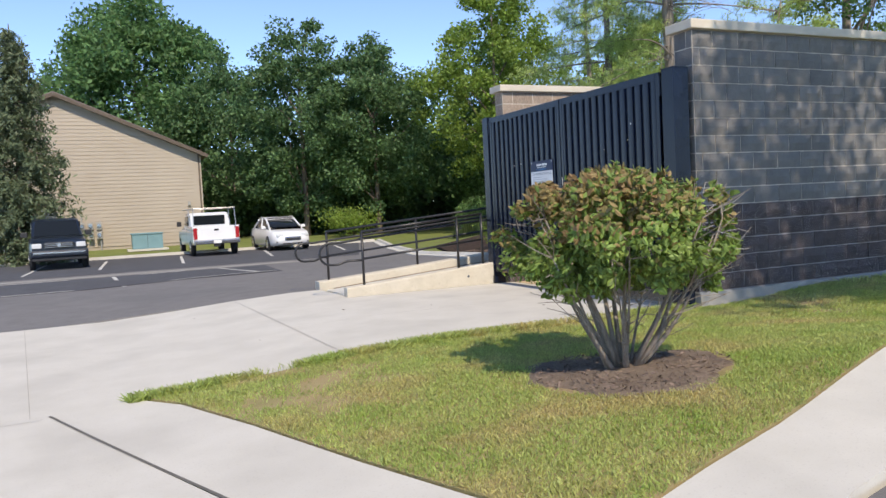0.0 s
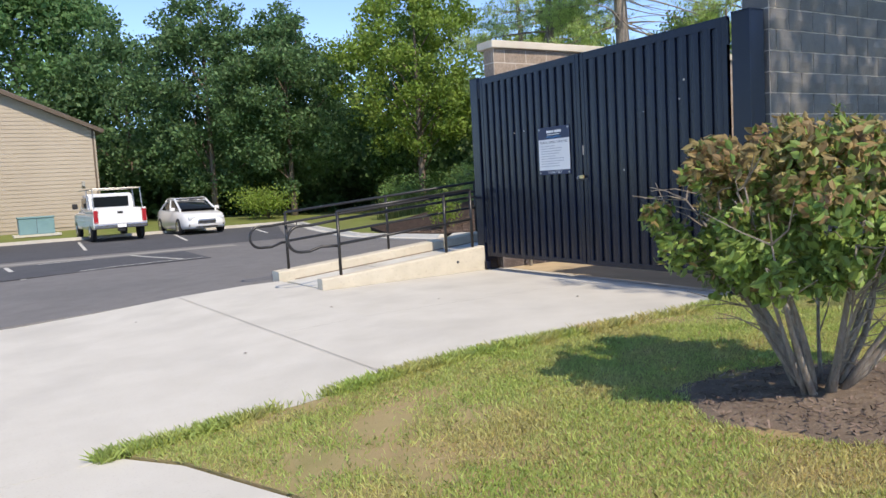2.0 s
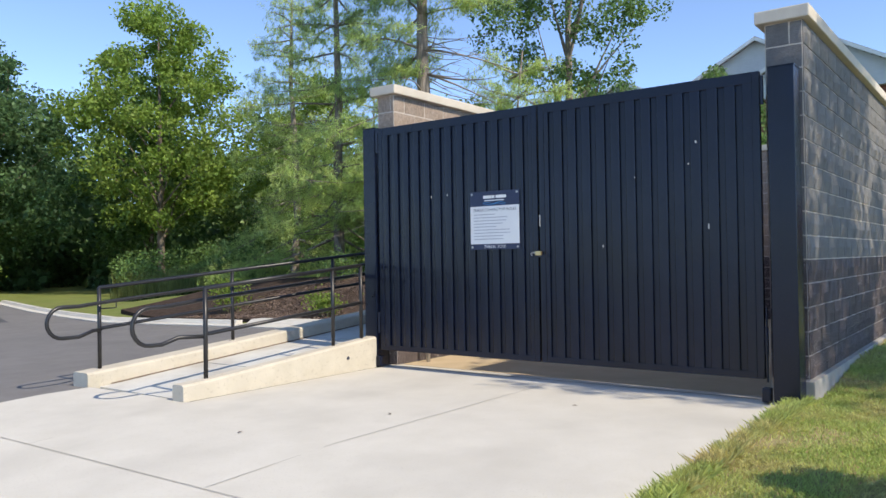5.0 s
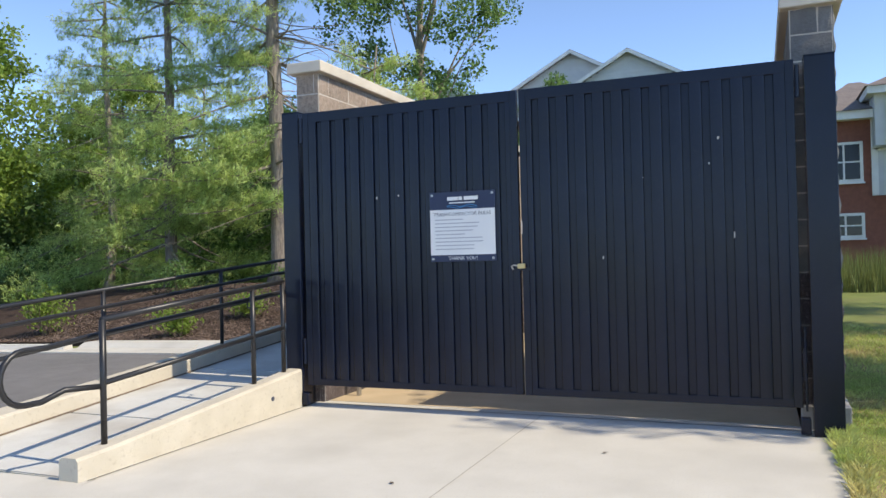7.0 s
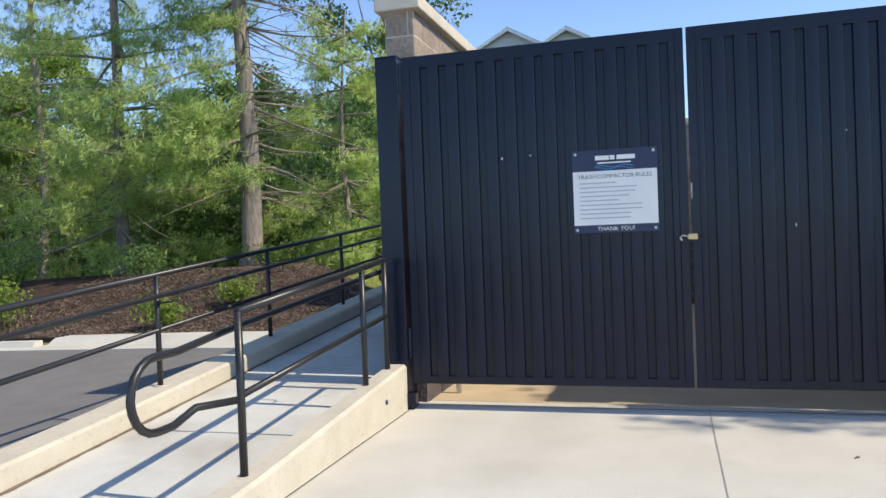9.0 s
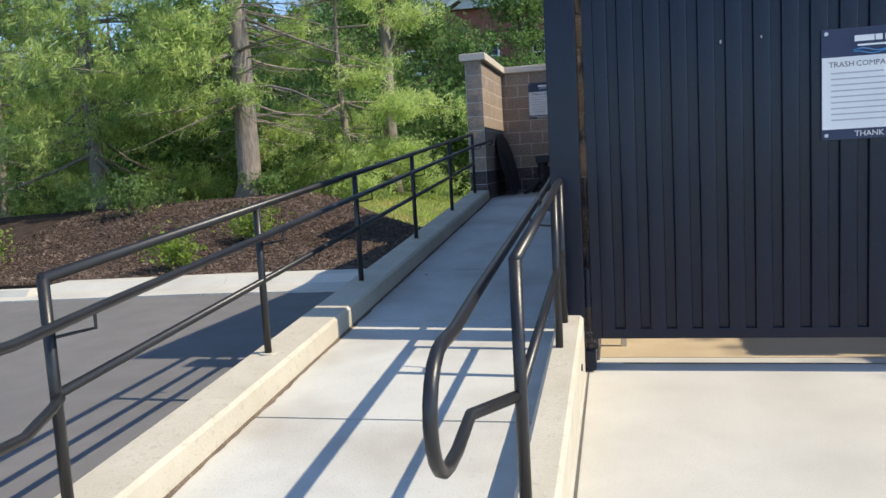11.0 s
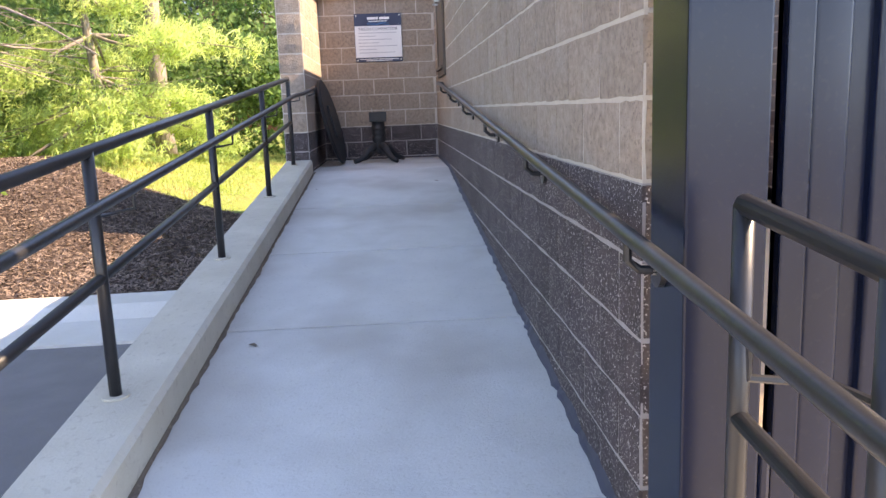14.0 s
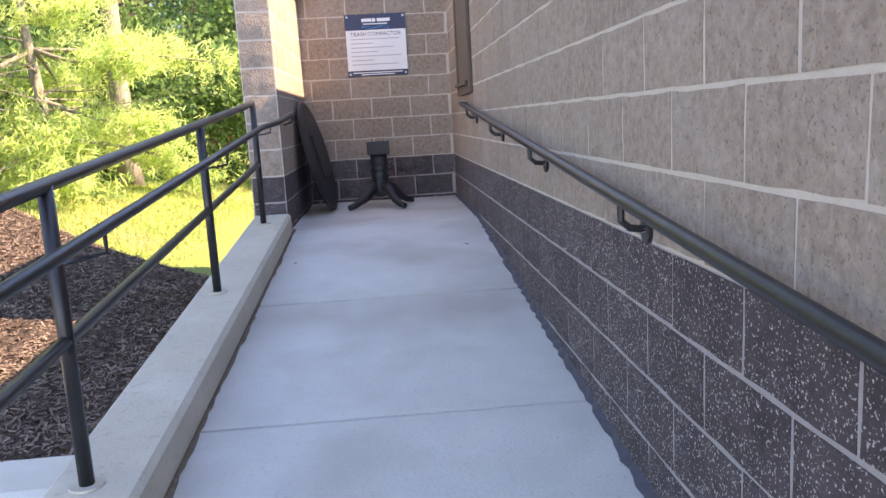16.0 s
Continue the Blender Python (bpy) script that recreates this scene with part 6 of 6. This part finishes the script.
def apartments_far():
    th = thing("apartment_building", "large apartment block with grey shingle gables and white trim", "building", "apartment buildings", at=(0, 0, 0))
    part("wall", boxed(56.0, 11.5, -0.5, 68, 32, 11.8), "brick_far", th)
    gable_roof(th, 55.4, 66, 16.0, 6.2, 12.0, 15.5)
    gable_roof(th, 58.0, 68, 20.6, 8.4, 11.9, 16.6)
    gable_roof(th, 56.0, 68, 30.0, 6.0, 11.4, 14.6)
    part("wall", boxed(56.0, -3, -0.5, 68, 11.5, 4.6), "brick_far", th)
    gable_roof(th, 55.4, 68, 4.2, 7.6, 4.6, 8.0)
    for y in (0, 4, 8, 12.6, 16, 20, 25, 29):
        for z in (1.2, 4.4, 7.8)[:3 if y > 11.5 else 1]:
            window(th, 55.98, y, z, 1.6, 1.5)
    return th


apartments_far()


def apartments_near():
    th = thing("apartment_building", "brick apartment block with grey siding bays and white balconies", "building", "apartment buildings")
    part("wall", boxed(38.0, -16, -0.8, 50, 5.4, 3.6), "brick_far", th)
    part("wall", boxed(38.0, 3.2, 3.6, 50, 5.4, 6.9), "brick_far", th)
    part("wall", boxed(38.02, -16, 3.6, 50, 3.2, 7.8), "siding_grey", th, "grey lap siding upper storeys")
    part("bay", boxed(36.9, 0.6, 5.6, 38.1, 3.3, 7.72), "siding_grey", th, "grey siding bay")
    part("band", boxed(37.9, -16, 5.5, 38.05, 3.2, 5.75), "white_trim", th)
    part("corner_board", boxed(37.9, 3.1, 3.6, 38.06, 3.35, 7.7), "white_trim", th)
    part("fascia", boxed(37.4, 3.2, 6.85, 50.4, 5.9, 7.2), "white_trim", th)
    part("fascia", boxed(36.5, -16.4, 7.7, 50.4, 3.6, 8.0), "white_trim", th)
    for x0, y0, x1, y1, z, ri in ((37.3, 0.6, 50.5, 6.0, 7.2, 9.6), (36.4, -16.5, 50.5, 3.7, 8.0, 11.4)):
        bm = bmesh.new()
        b = [bm.verts.new(p) for p in ((x0, y0, z), (x1, y0, z), (x1, y1, z), (x0, y1, z))]
        xm = (x0 + x1) / 2
        w = min((x1 - x0), (y1 - y0)) / 2
        t = [bm.verts.new(p) for p in ((xm, y0 + w * 0.9, ri), (xm, y1 - w * 0.9, ri))]
        for f in ((b[0], b[1], t[0]), (b[1], b[2], t[1], t[0]), (b[2], b[3], t[1]), (b[3], b[0], t[0], t[1])):
            bm.faces.new(f)
        bm.faces.new(b[::-1])
        bmesh.ops.recalc_face_normals(bm, faces=bm.faces[:])
        part("roof", bm, "roof", th)
    for y in (4.4,):
        window(th, 37.98, y, 4.3, 1.3, 1.55)
        window(th, 37.98, y, 1.9, 1.3, 0.9)
    window(th, 36.88, 1.9, 6.0, 1.8, 1.35)
    for y in (-2.6, -7, -11):
        window(th, 37.98, y, 5.95, 1.6, 1.35)
        window(th, 37.98, y, 0.6, 1.6, 1.6)
    for y0, y1 in ((-0.9, 2.6), (-9, -5)):
        bl = part("balcony", boxed(36.6, y0, 3.5, 38.0, y1, 3.75), "white_trim", th)
        part("rail", boxed(36.6, y0, 4.72, 36.68, y1, 4.8), "white_trim", bl)
        part("rail", boxed(36.6, y0, 3.85, 36.68, y1, 3.92), "white_trim", bl)
        n = int((y1 - y0) / 0.14)
        for k in range(n + 1):
            y = y0 + (y1 - y0) * k / n
            part("baluster", boxed(36.61, y - 0.02, 3.9, 36.67, y + 0.02, 4.74), "white_trim", bl)
        part("post", boxed(36.55, y1 - 0.12, -0.5, 36.73, y1, 6.2), "white_trim", bl)
        part("balcony_door", boxed(37.93, y0 + 0.8, 3.78, 38.0, y0 + 2.1, 5.9, bevel=0.01), "glass_dark", bl)
    return th


apartments_near()


def brick_house():
    th = thing("house", "orange brick house glimpsed through the trees", "house", at=(0, 0, 0))
    part("wall", boxed(44, 38, -0.5, 56, 56, 6.4), "brick_orange", th)
    bm = bmesh.new()
    v = [bm.verts.new(p) for p in ((43.4, 37.4, 6.4), (56.6, 37.4, 6.4), (56.6, 56.6, 6.4), (43.4, 56.6, 6.4), (50, 41, 9.6), (50, 53, 9.6))]
    for f in ((0, 1, 4), (1, 2, 5, 4), (2, 3, 5), (3, 0, 4, 5), (3, 2, 1, 0)):
        bm.faces.new([v[i] for i in f])
    bmesh.ops.recalc_face_normals(bm, faces=bm.faces[:])
    part("roof", bm, "roof", th)
    for y in (40, 44, 48, 52):
        for z in (0.9, 3.8):
            window(th, 43.98, y, z, 1.5, 1.5)
    return th


M["brick_orange"] = mat("brick_orange", (0.36, 0.14, 0.075), (0.42, 0.17, 0.09), 5, 0.9, 0.5, 30, space="World")
brick_house()

# ---- trees south of the yard that shade its wall ----
for i, (x, y, h, w) in enumerate(((8.9, -1.2, 12.9, 5.4), (14.6, -1.4, 12.9, 7.0), (21.4, -1.2, 12.9, 7.0))):
    broadleaf(x, y, h, w, "leaf_mid", 200 + i, (4800, 7600, 9000)[i], 0.2, base=-0.06, label="tall green tree on the lawn south of the wall", low=0.62, group="trees south of the wall")
